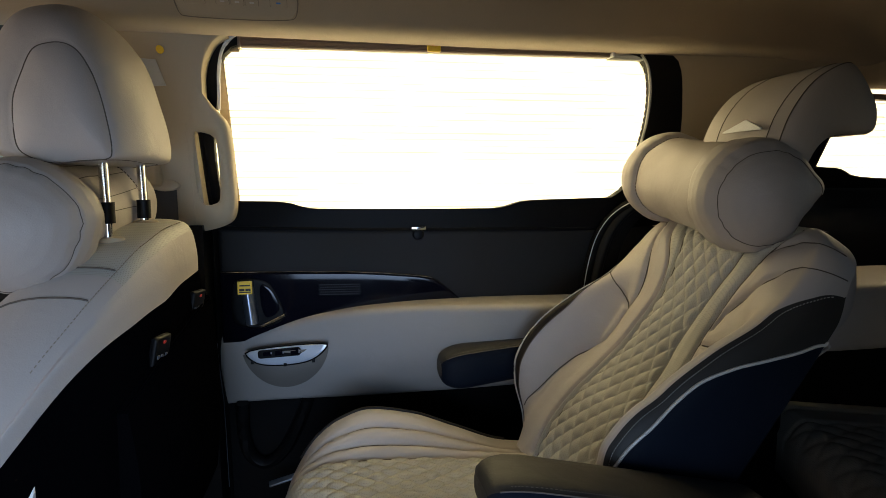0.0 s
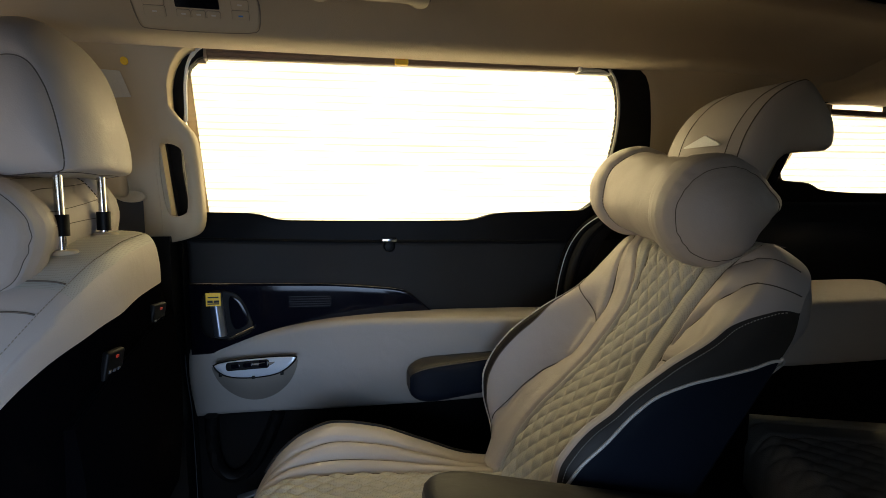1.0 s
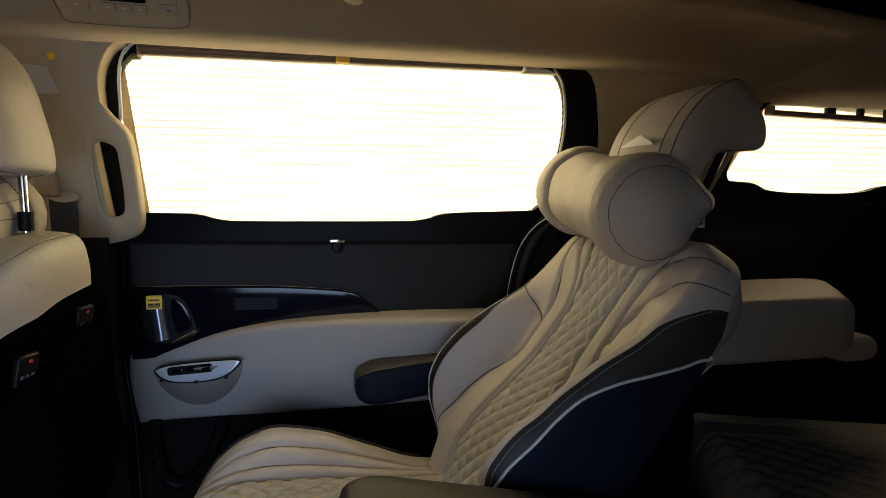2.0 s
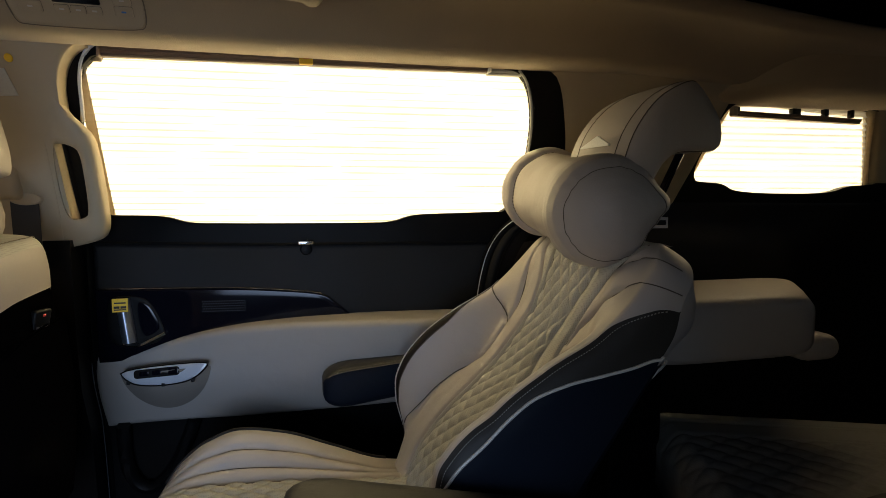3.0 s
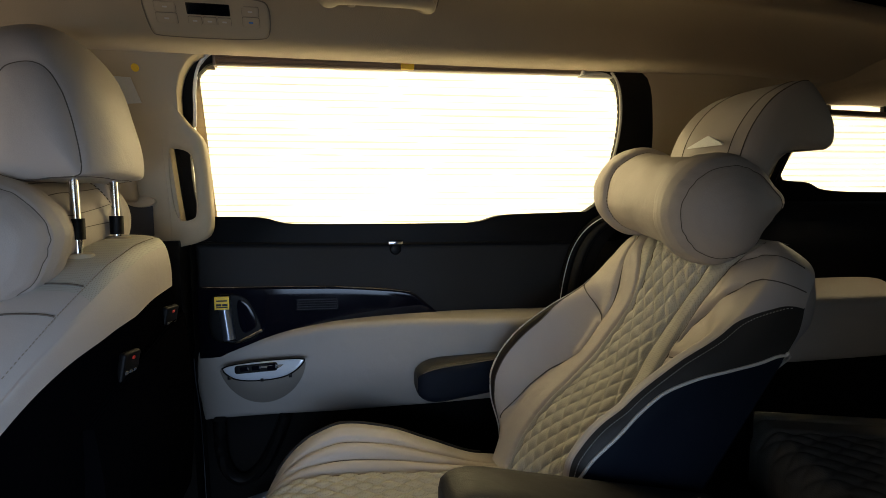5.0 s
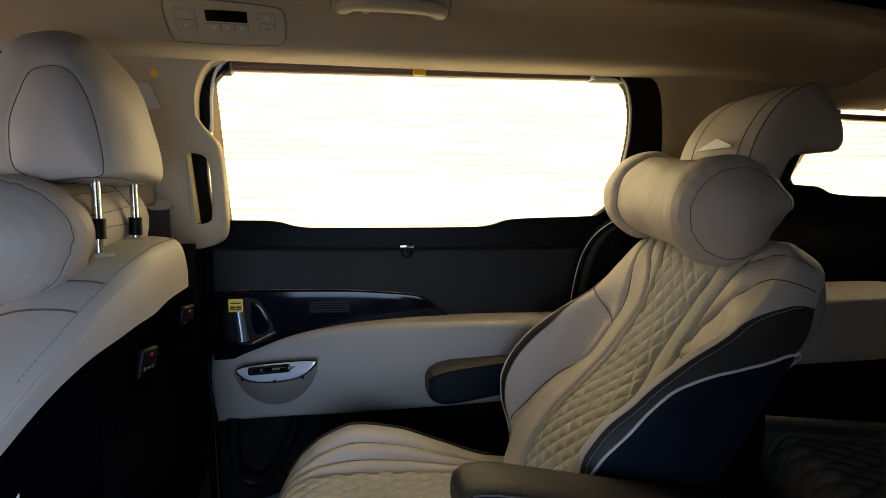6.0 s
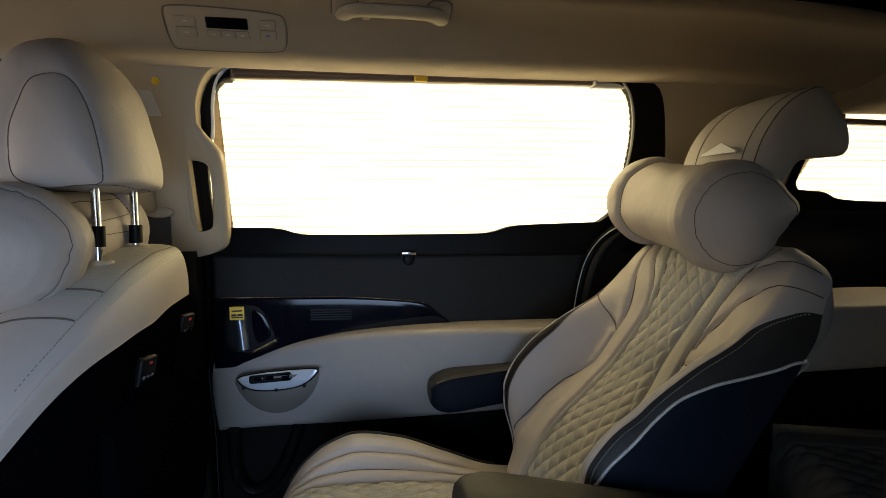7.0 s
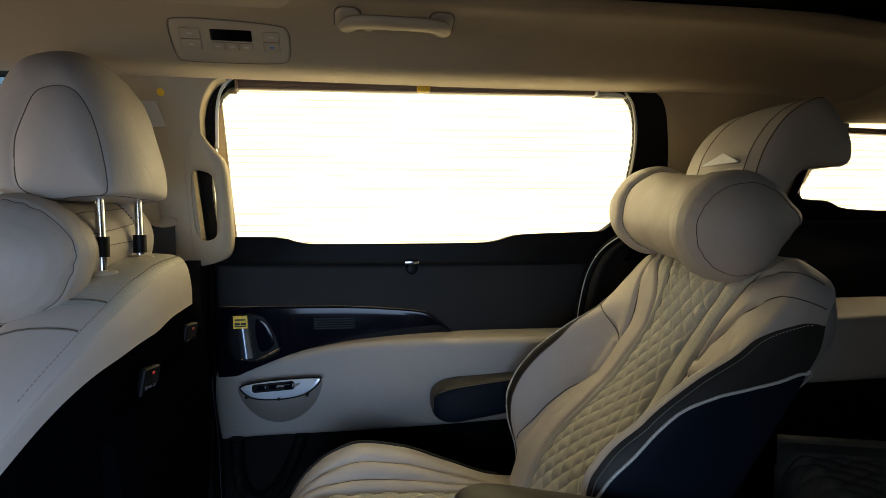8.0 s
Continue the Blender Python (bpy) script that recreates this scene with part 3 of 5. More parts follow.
part("bright_seal_edge", tube([(x, door_y(x, z) - 0.012, z) for x, z in smooth_path(seal_rear)], 0.0035), GREY_LABEL, door, "pale edge of the window seal")
upper_bottom = curve([-0.30, 0.2, 0.45, 0.66, 0.70, 0.76], [0.60, 0.60, 0.60, 0.60, 0.68, 0.82])
part("upper_trim", panel(-0.285, 0.735, upper_bottom, curve([-0.3, 0.2, 0.74], [0.846, 0.838, 0.838]), door_y, 0.014, 0.02, 0.012, 50, 16), DOOR_DARK, door)
part("belt_strip", tube([(x, door_y(x, 0.846) - 0.012, 0.847 - 0.008 * smoothstep(-0.3, 0.2, x)) for x in np.linspace(-0.285, 0.72, 30)], 0.005), RUBBER, door)
gloss_top = curve([-0.29, 0.04, 0.20, 0.275, 0.31, 0.35, 0.38], [0.731, 0.727, 0.717, 0.706, 0.68, 0.645, 0.62])
part("gloss_panel", panel(-0.285, 0.37, const(0.54), gloss_top, door_y, 0.022, 0.0, 0.006, 50, 12), GLOSS, door, "piano black strip")
part("chrome_strip", tube([(x, door_y(x, float(gloss_top(x))) - 0.021, float(gloss_top(x)) + 0.001) for x in np.linspace(-0.284, 0.27, 30)], 0.0016), CHROME, door, "thin chrome strip")
beige_top = curve([-0.30, -0.19, -0.03, 0.093, 0.267, 0.45, 0.75], [0.550, 0.573, 0.616, 0.636, 0.648, 0.652, 0.652])
beige_bot = curve([-0.30, 0.03, 0.273, 0.48, 0.75], [0.343, 0.369, 0.399, 0.422, 0.445])


def swell(x):
    return 0.13 * float(smoothstep(-0.30, 0.55, x))


def beige_y(x, z):
    return door_y(x, z) - swell(x)


part("armrest_panel", panel(-0.298, 0.74, beige_bot, beige_top, door_y, lambda x, z: swell(x) + 0.016 + 0.012 * math.sin(math.pi * np.clip((z - float(beige_bot(x))) / (float(beige_top(x)) - float(beige_bot(x))), 0, 1)), 0.03, 0.018, 60, 22), DOOR_BEIGE, door, "padded beige lower panel", 60)
part("lower_panel", panel(-0.298, 0.9, const(0.03), curve([-0.3, 0.03, 0.48, 0.9], [0.37, 0.39, 0.44, 0.46]), door_y, 0.006, 0.02, 0.01, 30, 16), BLACK, door)
pocket = smooth_path([(-0.249, 0.355), (-0.252, 0.25), (-0.232, 0.18), (-0.19, 0.16), (-0.14, 0.20), (-0.10, 0.28), (-0.07, 0.36)], False, 3)
part("map_pocket_lip", tube([(x, door_y(x, z) - 0.03, z) for x, z in pocket], 0.018, 8), BLACK, door, "moulded black rim of the door pocket")
part("scuff_strip", moved(box((-0.05, -0.02, -0.006), (0.05, 0.02, 0.006), 0.005, 3), Matrix.Translation((-0.14, 1.58, 0.150)) @ Matrix.Rotation(radians(-14), 4, "Y") @ Matrix.Rotation(radians(28), 4, "X") @ Matrix.Diagonal((0.8, 0.45, 0.6, 1))), STEEL, door, "worn metallic sill strip")
# A steel rod put in for the highlight along the trim edge.
part("edge_highlight", tube([(-0.2975, door_y(-0.298, z) - 0.034, z) for z in np.linspace(0.10, 0.545, 20)], 0.0012), STEEL, door, "highlight along the trim edge, put in as a steel rod")

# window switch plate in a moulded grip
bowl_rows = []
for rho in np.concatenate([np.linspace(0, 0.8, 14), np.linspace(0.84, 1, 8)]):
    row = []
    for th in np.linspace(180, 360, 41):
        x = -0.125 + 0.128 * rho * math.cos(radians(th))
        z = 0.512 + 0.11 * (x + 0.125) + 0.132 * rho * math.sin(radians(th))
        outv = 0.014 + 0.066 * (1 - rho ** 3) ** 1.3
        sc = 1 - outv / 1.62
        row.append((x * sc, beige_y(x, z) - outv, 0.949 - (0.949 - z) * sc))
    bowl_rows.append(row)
part("grip_bowl", grid(bowl_rows), SHADED_BEIGE, door, "moulded beige grip below the switches", 180)


def grip_place(x, z, out):
    """A plane tilted back over the grip."""
    k = np.clip((0.54 - z) / 0.075, 0, 1)
    o = 0.060 + 0.024 * k + out
    sc = 1 - o / 1.62
    return (x * sc, beige_y(x, z) - o, 0.949 - (0.949 - z) * sc)


sw = smooth_path([(-0.236, 0.513), (-0.012, 0.538), (-0.020, 0.522), (-0.042, 0.498), (-0.075, 0.479), (-0.14, 0.468), (-0.195, 0.470), (-0.222, 0.488)], True, 2)
plate_ob = part("switch_plate", plate(sw, grip_place, 0.006, 0.002), SILVER, door, "satin silver switch plate")
part("plate_rim", tube([grip_place(x, z, 0.002) for x, z in [np.array((-0.126, 0.5)) + (p - np.array((-0.126, 0.5))) * 1.02 for p in sw]], 0.0028, closed=True), BLACK, plate_ob)
insert = [(x, z + 0.11 * (x + 0.14)) for x, z in rounded(-0.200, -0.085, 0.494, 0.519, 0.008)]
part("switch_insert", plate(insert, grip_place, 0.004, 0.0015, 0.005), BLACK, plate_ob)
for k, x in enumerate((-0.186, -0.154)):
    part("switch", plate([(a, b + 0.11 * (a + 0.14)) for a, b in rounded(x, x + 0.024, 0.500, 0.513, 0.004)], grip_place, 0.004, 0.0012, 0.008), GLOSS, plate_ob)
part("window_switch", plate([(a, b + 0.11 * (a + 0.14)) for a, b in rounded(-0.113, -0.088, 0.497, 0.516, 0.004)], grip_place, 0.003, 0.001, 0.008), GLOSS, plate_ob)
for x, z in ((-0.215, 0.478), (-0.128, 0.472), (-0.052, 0.486)):
    part("lip_notch", moved(box((-0.004, -0.008, -0.004), (0.004, 0.002, 0.004), 0.001), Matrix.Translation(grip_place(x, z, 0))), BLACK, plate_ob)

# inner door handle with its sticker
for nm, pts, mat, h in (("handle_recess", [(-0.262, 0.595), (-0.255, 0.70), (-0.235, 0.715), (-0.175, 0.712), (-0.150, 0.69), (-0.120, 0.618), (-0.135, 0.592), (-0.2, 0.575)], GLOSS, 0.026),):
    recess = part(nm, plate(smooth_path(pts, True, 2), on(door_y), 0.004, 0.002, 0.0215), BLACK, door)
lever = solid([[(-0.232 + 0.030 * u + 0.012 * (1 - v), door_y(-0.2, 0.65) - 0.040 - 0.012 * math.sin(math.pi * u), 0.597 + 0.112 * v) for v in np.linspace(0, 1, 8)] for u in np.linspace(0, 1, 8)], [[(-0.232 + 0.030 * u + 0.012 * (1 - v), door_y(-0.2, 0.65) - 0.026, 0.597 + 0.112 * v) for v in np.linspace(0, 1, 8)] for u in np.linspace(0, 1, 8)])
part("door_handle", lever, STEEL, door, "satin silver inner door handle")
bowl2 = smooth_path([(-0.188, 0.70), (-0.165, 0.698), (-0.145, 0.672), (-0.132, 0.632), (-0.150, 0.613), (-0.178, 0.607)], True, 2)
part("finger_bowl", plate(bowl2, on(door_y), 0.003, 0.002, 0.0255), GLOSS, door)
part("handle_base", tube([(x, door_y(x, z) - 0.03, z) for x, z in smooth_path([(-0.222, 0.590), (-0.19, 0.583), (-0.16, 0.597), (-0.122, 0.616)])], 0.004), CHROME, door)
sticker = tagged(part("yellow_sticker", box((-0.236, door_y(-0.22, 0.69) - 0.0532, 0.678), (-0.200, door_y(-0.22, 0.69) - 0.0518, 0.712), 0.0003, 1), YELLOW), "yellow printed sticker stuck on the silver door handle", "sticker")
for k, (a, b, zz, hh) in enumerate(((-0.231, -0.205, 0.701, 0.0035), (-0.232, -0.219, 0.690, 0.006), (-0.217, -0.204, 0.690, 0.006), (-0.232, -0.204, 0.684, 0.003))):
    part("print_bar", box((a, door_y(-0.22, 0.69) - 0.0536, zz - hh / 2), (b, door_y(-0.22, 0.69) - 0.0528, zz + hh / 2), 0), INK, sticker)

# speaker grille: rows of small studs behind the gloss strip
studs = []
for i in range(18):
    for j in range(5):
        x, z = -0.03 + 0.006 * i + 0.003 * (j % 2), 0.668 + 0.0065 * j
        studs.append(box((x - 0.0012, door_y(x, z) - 0.0235, z - 0.0011), (x + 0.0012, door_y(x, z) - 0.021, z + 0.0011), 0))
part("speaker_grille", joined(*studs), GRILLE, door, "fine perforated speaker grille")["kind"] = "stuff"

# small hook on the belt line
hook = thing("coat_hook", (0.23, 1.56, 0.84), "small chrome clip with a black knob on the belt line", "hook")
part("clip", box((0.211, door_y(0.23, 0.85) - 0.030, 0.838), (0.251, door_y(0.23, 0.85) - 0.008, 0.850), 0.003), CHROME, hook)
part("knob", grid([[(0.232 + r * math.cos(a), door_y(0.23, 0.83) - d, 0.826 + r * math.sin(a)) for a in np.arange(20) * math.pi / 10] for r, d in ((0.016, 0.0), (0.016, 0.018), (0.013, 0.024), (0.006, 0.026))], close_v=True, caps=True), BLACK, hook)

# drawn blind over the door's window
blind = thing("window_blind", (0.28, 1.57, 0.88), "cream pleated roller blind drawn over the side window, glowing with sunlight", "window blind", "side window blinds")
part("cloth", pleats(-0.275, 0.835, 0.868, 1.272, door_y, 0.012, cols=40), BLIND, blind, smooth=180)
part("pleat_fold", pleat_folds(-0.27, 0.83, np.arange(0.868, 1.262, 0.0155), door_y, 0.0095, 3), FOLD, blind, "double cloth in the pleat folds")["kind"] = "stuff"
part("head_rail", rail_bar(-0.184, 0.648, 1.256, lambda x: -0.003 * (x + 0.17), door_y, 0.010, 0.70), RAIL, blind, "brown grooved head rail")
part("side_channel", panel(-0.247, -0.225, const(0.90), curve([-0.25, -0.235, -0.21], [1.20, 1.235, 1.264]), door_y, -0.004, 0.006, 0.004, 6, 20), CHANNEL, blind, "beige side channel")
part("corner_piece", panel(-0.226, -0.189, const(1.250), const(1.274), door_y, 0.0, 0.008, 0.004, 6, 6), CHANNEL, blind)
part("end_piece", rail_bar(0.651, 0.735, 1.251, lambda x: 0.0, door_y, 0.002, 0.5), GREY_LABEL, blind)
for x in (-0.188, 0.646):
    part("end_cap", box((x, door_y(x, 1.27) - 0.024, 1.252), (x + 0.005, door_y(x, 1.27) + 0.005, 1.290), 0.001), WHITE if x > 0 else RAIL, blind)
tag = tagged(part("yellow_tag", box((0.219, door_y(0.235, 1.27) - 0.0285, 1.252), (0.249, door_y(0.235, 1.27) - 0.015, 1.279), 0.003), YELLOW), "small yellow tag stuck on the blind rail", "tag")
part("print_bar", box((0.228, door_y(0.235, 1.27) - 0.0295, 1.263), (0.241, door_y(0.235, 1.27) - 0.028, 1.268), 0), ORANGE, tag)

# black curved trim behind the door, with its glossy edge
arc = smooth_path([(0.83, 0.925), (0.775, 0.895), (0.725, 0.83), (0.702, 0.75), (0.690, 0.66), (0.68, 0.5)], False, 3)
structure("arch_trim", grid([[(x + 0.05 * k, door_y(x, z) - 0.03 - 0.03 * math.sin(math.pi * min(1, k * 1.2)) ** 0.7, z - 0.01 * k) for k in np.linspace(0, 1.6, 10)] for x, z in arc]), DOOR_DARK, "dark curved trim arch behind the sliding door", "side trim", 180)
# The arch's gloss highlight, put in as a thin silver rod.
structure("arch_highlight", tube([(x - 0.010, door_y(x, z) - 0.046, z) for x, z in arc[:-8]], 0.0013), SILVER, "highlight on the trim arch, put in as a silver line", "trim")
structure("arch_edge", tube([(x, door_y(x, z) - 0.036, z) for x, z in arc], 0.013, 10), RUBBER, "glossy black edge of the trim arch", "trim")

# controls and handle on the headliner rail
def rail_point(x, q, out=0.0):
    """q metres along the rail's inner face from its lip."""
    ys, zs = curve([0, 0.043, 0.084, 0.134, 0.22, 0.30], [1.255, 1.206, 1.174, 1.138, 1.06, 0.98]), curve([0, 0.043, 0.084, 0.134, 0.22, 0.30], [1.261, 1.267, 1.292, 1.328, 1.362, 1.374])
    y, z = float(ys(q)), float(zs(q))
    ty, tz = float(ys(q + 0.005)) - y, float(zs(q + 0.005)) - z
    ln = math.hypot(ty, tz)
    return (x, y - 0.02 * float(smoothstep(0.2, 1.6, x)) + out * (-tz / ln), z + rail_drop(x) + out * (ty / ln))


def on_rail(x, q, out):
    return rail_point(x, q, out)


control = thing("climate_panel", (-0.16, 1.18, 1.30), "beige climate control panel with dark display on the headliner", "control panel")
cp = smooth_path([(-0.268, 0.062), (-0.275, 0.132), (-0.260, 0.145), (-0.15, 0.143), (-0.075, 0.137), (-0.054, 0.128), (-0.054, 0.070), (-0.070, 0.055), (-0.255, 0.054)], True, 2)
part("bezel", plate(cp, on_rail, 0.006, 0.003, -0.002), TRIM, control)
part("bezel_edge", tube([on_rail(x, q, 0.0030) for x, q in [np.array((-0.166, 0.1)) + (p - np.array((-0.166, 0.1))) * 1.01 for p in cp]], 0.0012, closed=True), GAP, control)
part("display", plate(rounded(-0.200, -0.124, 0.101, 0.123, 0.002), on_rail, 0.0018, 0.0005, 0.0038), SCREEN, control, "dark display")
for x0, x1, q0, q1 in ((-0.254, -0.218, 0.103, 0.122), (-0.254, -0.218, 0.082, 0.101), (-0.199, -0.176, 0.083, 0.097), (-0.173, -0.150, 0.083, 0.097), (-0.147, -0.124, 0.083, 0.097), (-0.103, -0.073, 0.103, 0.121), (-0.103, -0.073, 0.083, 0.101)):
    part("button_gap", plate(rounded(x0 - 0.0006, x1 + 0.0006, q0 - 0.0006, q1 + 0.0006, 0.003), on_rail, 0.0006, 0.0002, 0.0038), GAP, control)
    btn = part("button", plate(rounded(x0, x1, q0, q1, 0.003), on_rail, 0.0024, 0.0008, 0.0038), TRIM, control)
    xm, qm = (x0 + x1) / 2, (q0 + q1) / 2
    part("symbol_bar", plate(rounded(xm - 0.004, xm + 0.004, qm - 0.0015, qm + 0.0015, 0.001), on_rail, 0.0005, 0.0001, 0.0061), BLUE_ARROW if (x0 > -0.11 and q0 < 0.09) else PIPING, btn)

grab = thing("grab_handle", (0.15, 1.13, 1.34), "beige folding grab handle on the headliner above the window", "grab handle")
rail_out = np.array(rail_point(0.15, 0.18, 1.0)) - np.array(rail_point(0.15, 0.18, 0.0))
gp = [rail_point(x, q, o) for x, q, o in ((0.058, 0.142, -0.002), (0.056, 0.150, 0.014), (0.056, 0.170, 0.026), (0.068, 0.188, 0.031), (0.10, 0.194, 0.033), (0.15, 0.195, 0.034), (0.20, 0.194, 0.033), (0.229, 0.187, 0.031), (0.240, 0.170, 0.026), (0.240, 0.150, 0.014), (0.238, 0.142, -0.002))]
part("bar", tube(smooth_path(gp, False, 3), 0.0165, 14, flat=0.55, up=rail_out), TRIM, grab)
for x in (0.057, 0.239):
    part("mount", plate(rounded(x - 0.023, x + 0.023, 0.134, 0.190, 0.016), on_rail, 0.012, 0.006, -0.004), TRIM, grab)
    part("hinge_gap", plate(rounded(x - 0.026, x + 0.026, 0.131, 0.193, 0.018), on_rail, 0.0015, 0.0005, -0.0005), GAP, grab)
part("coat_peg", box((0.088, rail_point(0.1, 0.150)[1] - 0.014, rail_point(0.1, 0.150)[2] - 0.014), (0.106, rail_point(0.1, 0.150)[1] + 0.006, rail_point(0.1, 0.150)[2] + 0.006), 0.005, 3), TRIM, grab)

# reading lamp ahead of the control panel
lamp_box = thing("reading_lamp", (-0.2, 1.06, 1.36), "beige overhead reading lamp housing on the headliner", "lamp")
part("housing", plate(rounded(-0.385, -0.045, 0.186, 0.255, 0.03), on_rail, 0.014, 0.006, -0.003), TRIM, lamp_box)
part("lens", plate(rounded(-0.30, -0.13, 0.218, 0.240, 0.008), on_rail, 0.002, 0.001, 0.011), WHITE, lamp_box)


# ---- second row seat ----
SEAT_Y = 1.04
B0, BA, BN = np.array([0.47, SEAT_Y, 0.44]), np.array([0.559, 0, 0.829]), np.array([-0.829, 0, 0.559])


def back_point(s, w, d):
    """s up the backrest, w across it towards the door, d out of its face."""
    return B0 + BA * s + BN * d + np.array([0, w, 0])


bolster_d = curve([-0.10, -0.04, 0.02, 0.07, 0.12, 0.17, 0.268, 0.36, 0.42, 0.48, 0.52, 0.545, 0.562, 0.572], [-0.045, 0.0, 0.065, 0.095, 0.102, 0.096, 0.060, 0.012, -0.008, -0.016, -0.020, -0.030, -0.045, -0.072])
center_d = curve([-0.10, 0.0, 0.08, 0.16, 0.25, 0.35, 0.43, 0.49, 0.53, 0.560, 0.572], [0.0, 0.012, 0.006, -0.012, -0.030, -0.032, -0.018, -0.006, -0.013, -0.038, -0.072])
valley_d = curve([-0.10, 0.0, 0.08, 0.14, 0.22, 0.32, 0.40, 0.48, 0.53, 0.560, 0.572], [0.0, 0.018, 0.016, 0.0, -0.028, -0.030, -0.012, -0.004, -0.015, -0.040, -0.072])
flank_d = curve([-0.10, 0.41, 0.465, 0.50, 0.525, 0.545, 0.562, 0.572], [-0.195, -0.206, -0.193, -0.158, -0.126, -0.104, -0.086, -0.072])
rear_d = curve([-0.10, 0.34, 0.38, 0.42, 0.465, 0.50, 0.525, 0.545, 0.562, 0.572], [-0.15, -0.138, -0.138, -0.150, -0.172, -0.158, -0.126, -0.104, -0.086, -0.072])
near_extra = curve([-0.10, 0.0, 0.042, 0.089, 0.129, 0.18, 0.565], [0.03, 0.045, 0.036, 0.023, 0.012, 0.0, 0.0])
quilt_hi = curve([-0.10, 0.02, 0.11, 0.18, 0.24, 0.306, 0.37, 0.42, 0.463, 0.51, 0.565], [0.100, 0.103, 0.097, 0.095, 0.095, 0.091, 0.088, 0.086, 0.087, 0.105, 0.122])
quilt_lo = curve([-0.10, 0.0, 0.113, 0.19, 0.283, 0.352, 0.409, 0.467, 0.565], [-0.092, -0.090, -0.084, -0.068, -0.048, -0.050, -0.068, -0.095, -0.115])
channel_hi = curve([-0.10, 0.03, 0.09, 0.15, 0.20, 0.258, 0.314, 0.367, 0.416, 0.464, 0.505, 0.565], [0.118, 0.122, 0.118, 0.116, 0.117, 0.114, 0.108, 0.105, 0.108, 0.128, 0.152, 0.172])
channel_lo = curve([-0.10, 0.0, 0.10, 0.20, 0.271, 0.322, 0.370, 0.413, 0.445, 0.487, 0.565], [-0.150, -0.140, -0.130, -0.112, -0.102, -0.098, -0.102, -0.117, -0.133, -0.157, -0.185])
width_w = curve([-0.10, 0.0, 0.42, 0.48, 0.52, 0.545, 0.56, 0.568, 0.572], [0.24, 0.25, 0.25, 0.245, 0.234, 0.214, 0.190, 0.160, 0.115])
S_END = 0.572
# seams of the face as (s, w); the bolster's outline on each side, and the shoulder seams
SEAMS = [
    [(0.53, 0.200), (0.453, 0.185), (0.397, 0.168), (0.346, 0.166), (0.307, 0.170), (0.252, 0.170), (0.217, 0.173), (0.198, 0.185), (0.153, 0.195), (0.098, 0.197), (0.035, 0.204), (-0.015, 0.222)],
    [(0.366, 0.250), (0.342, 0.214), (0.307, 0.171)],
    [(s, float(channel_hi(s))) for s in np.linspace(-0.08, 0.55, 26)],
    [(s, float(quilt_hi(s))) for s in np.linspace(-0.08, 0.55, 26)],
    [(s, float(quilt_lo(s))) for s in np.linspace(-0.08, 0.55, 26)],
    [(s, float(channel_lo(s))) for s in np.linspace(-0.08, 0.55, 26)],
    [(0.295, -0.106), (0.297, -0.125), (0.303, -0.150), (0.310, -0.185), (0.325, -0.22)],
    [(0.33, -0.108), (0.365, -0.116), (0.398, -0.143), (0.424, -0.172), (0.446, -0.200), (0.466, -0.226), (0.473, -0.240)],
    [(0.47, -0.150), (0.488, -0.158), (0.507, -0.180), (0.519, -0.208), (0.522, -0.228)],
]


def face_d(s, w):
    W = width_w(s)
    aw = np.abs(w)
    edge = np.clip((aw - (W - 0.035)) / 0.035, 0, 1)
    inner = center_d(s) + (valley_d(s) - center_d(s)) * smoothstep(0.145, 0.190, aw)
    d = inner + (bolster_d(s) - inner) * smoothstep(0.185, W - 0.004, aw) - 0.004 * edge**2.2 * (1 - smoothstep(0.33, 0.42, s))
    d = d + near_extra(s) * smoothstep(0.19, W - 0.004, -w)
    # diamonds of the quilt, and puffed panels between the seams
    a = (s / 0.052 + w / 0.038) * math.pi
    b = (s / 0.052 - w / 0.038) * math.pi
    inside = smoothstep(0.001, 0.010, np.minimum(quilt_hi(s) - w, w - quilt_lo(s)))
    d = d + inside * (0.0082 * (np.abs(np.sin(a)) * np.abs(np.sin(b))) ** 0.55 - 0.005)
    groove = np.full(np.shape(s), 9.0)
    for path in SEAMS:
        groove = np.minimum(groove, seam_distance(s, w, path))
    groove = groove + 0.02 * smoothstep(W - 0.05, W - 0.002, np.abs(w))
    return d - 0.0075 * np.exp(-(groove / 0.0055) ** 2) + 0.0045 * (1 - np.exp(-(groove / 0.02) ** 2))


seat = thing("second_row_seat", (0.35, SEAT_Y, 0.0), "reclined beige leather captain seat with quilted centre and dark shell", "car seat", "van seats")
backrest = thing("backrest", (0, 0, 0), "", "")
backrest.parent = seat
backrest.matrix_parent_inverse = Matrix.Translation(seat.location).inverted()
for key in ("label", "category"):
    if key in backrest:
        del backrest[key]


S_ROWS = np.concatenate([np.linspace(-0.10, 0.53, 220), np.linspace(0.532, S_END, 30)])


def strip(name, lo, hi, nw, mat, parent, label="", ss=S_ROWS):
    """A piece of the backrest's face between two curves w = lo(s) and hi(s)."""
    ns = len(ss)
    S = np.repeat(ss[:, None], nw, axis=1)
    t = np.linspace(0, 1, nw)[None, :]
    W = np.array([float(lo(s)) for s in ss])[:, None] * (1 - t) + np.array([float(hi(s)) for s in ss])[:, None] * t
    D = face_d(S, W)
    P = B0 + S[..., None] * BA + D[..., None] * BN + W[..., None] * np.array([0, 1, 0])
    return part(name, grid(P), mat, parent, label, 180)


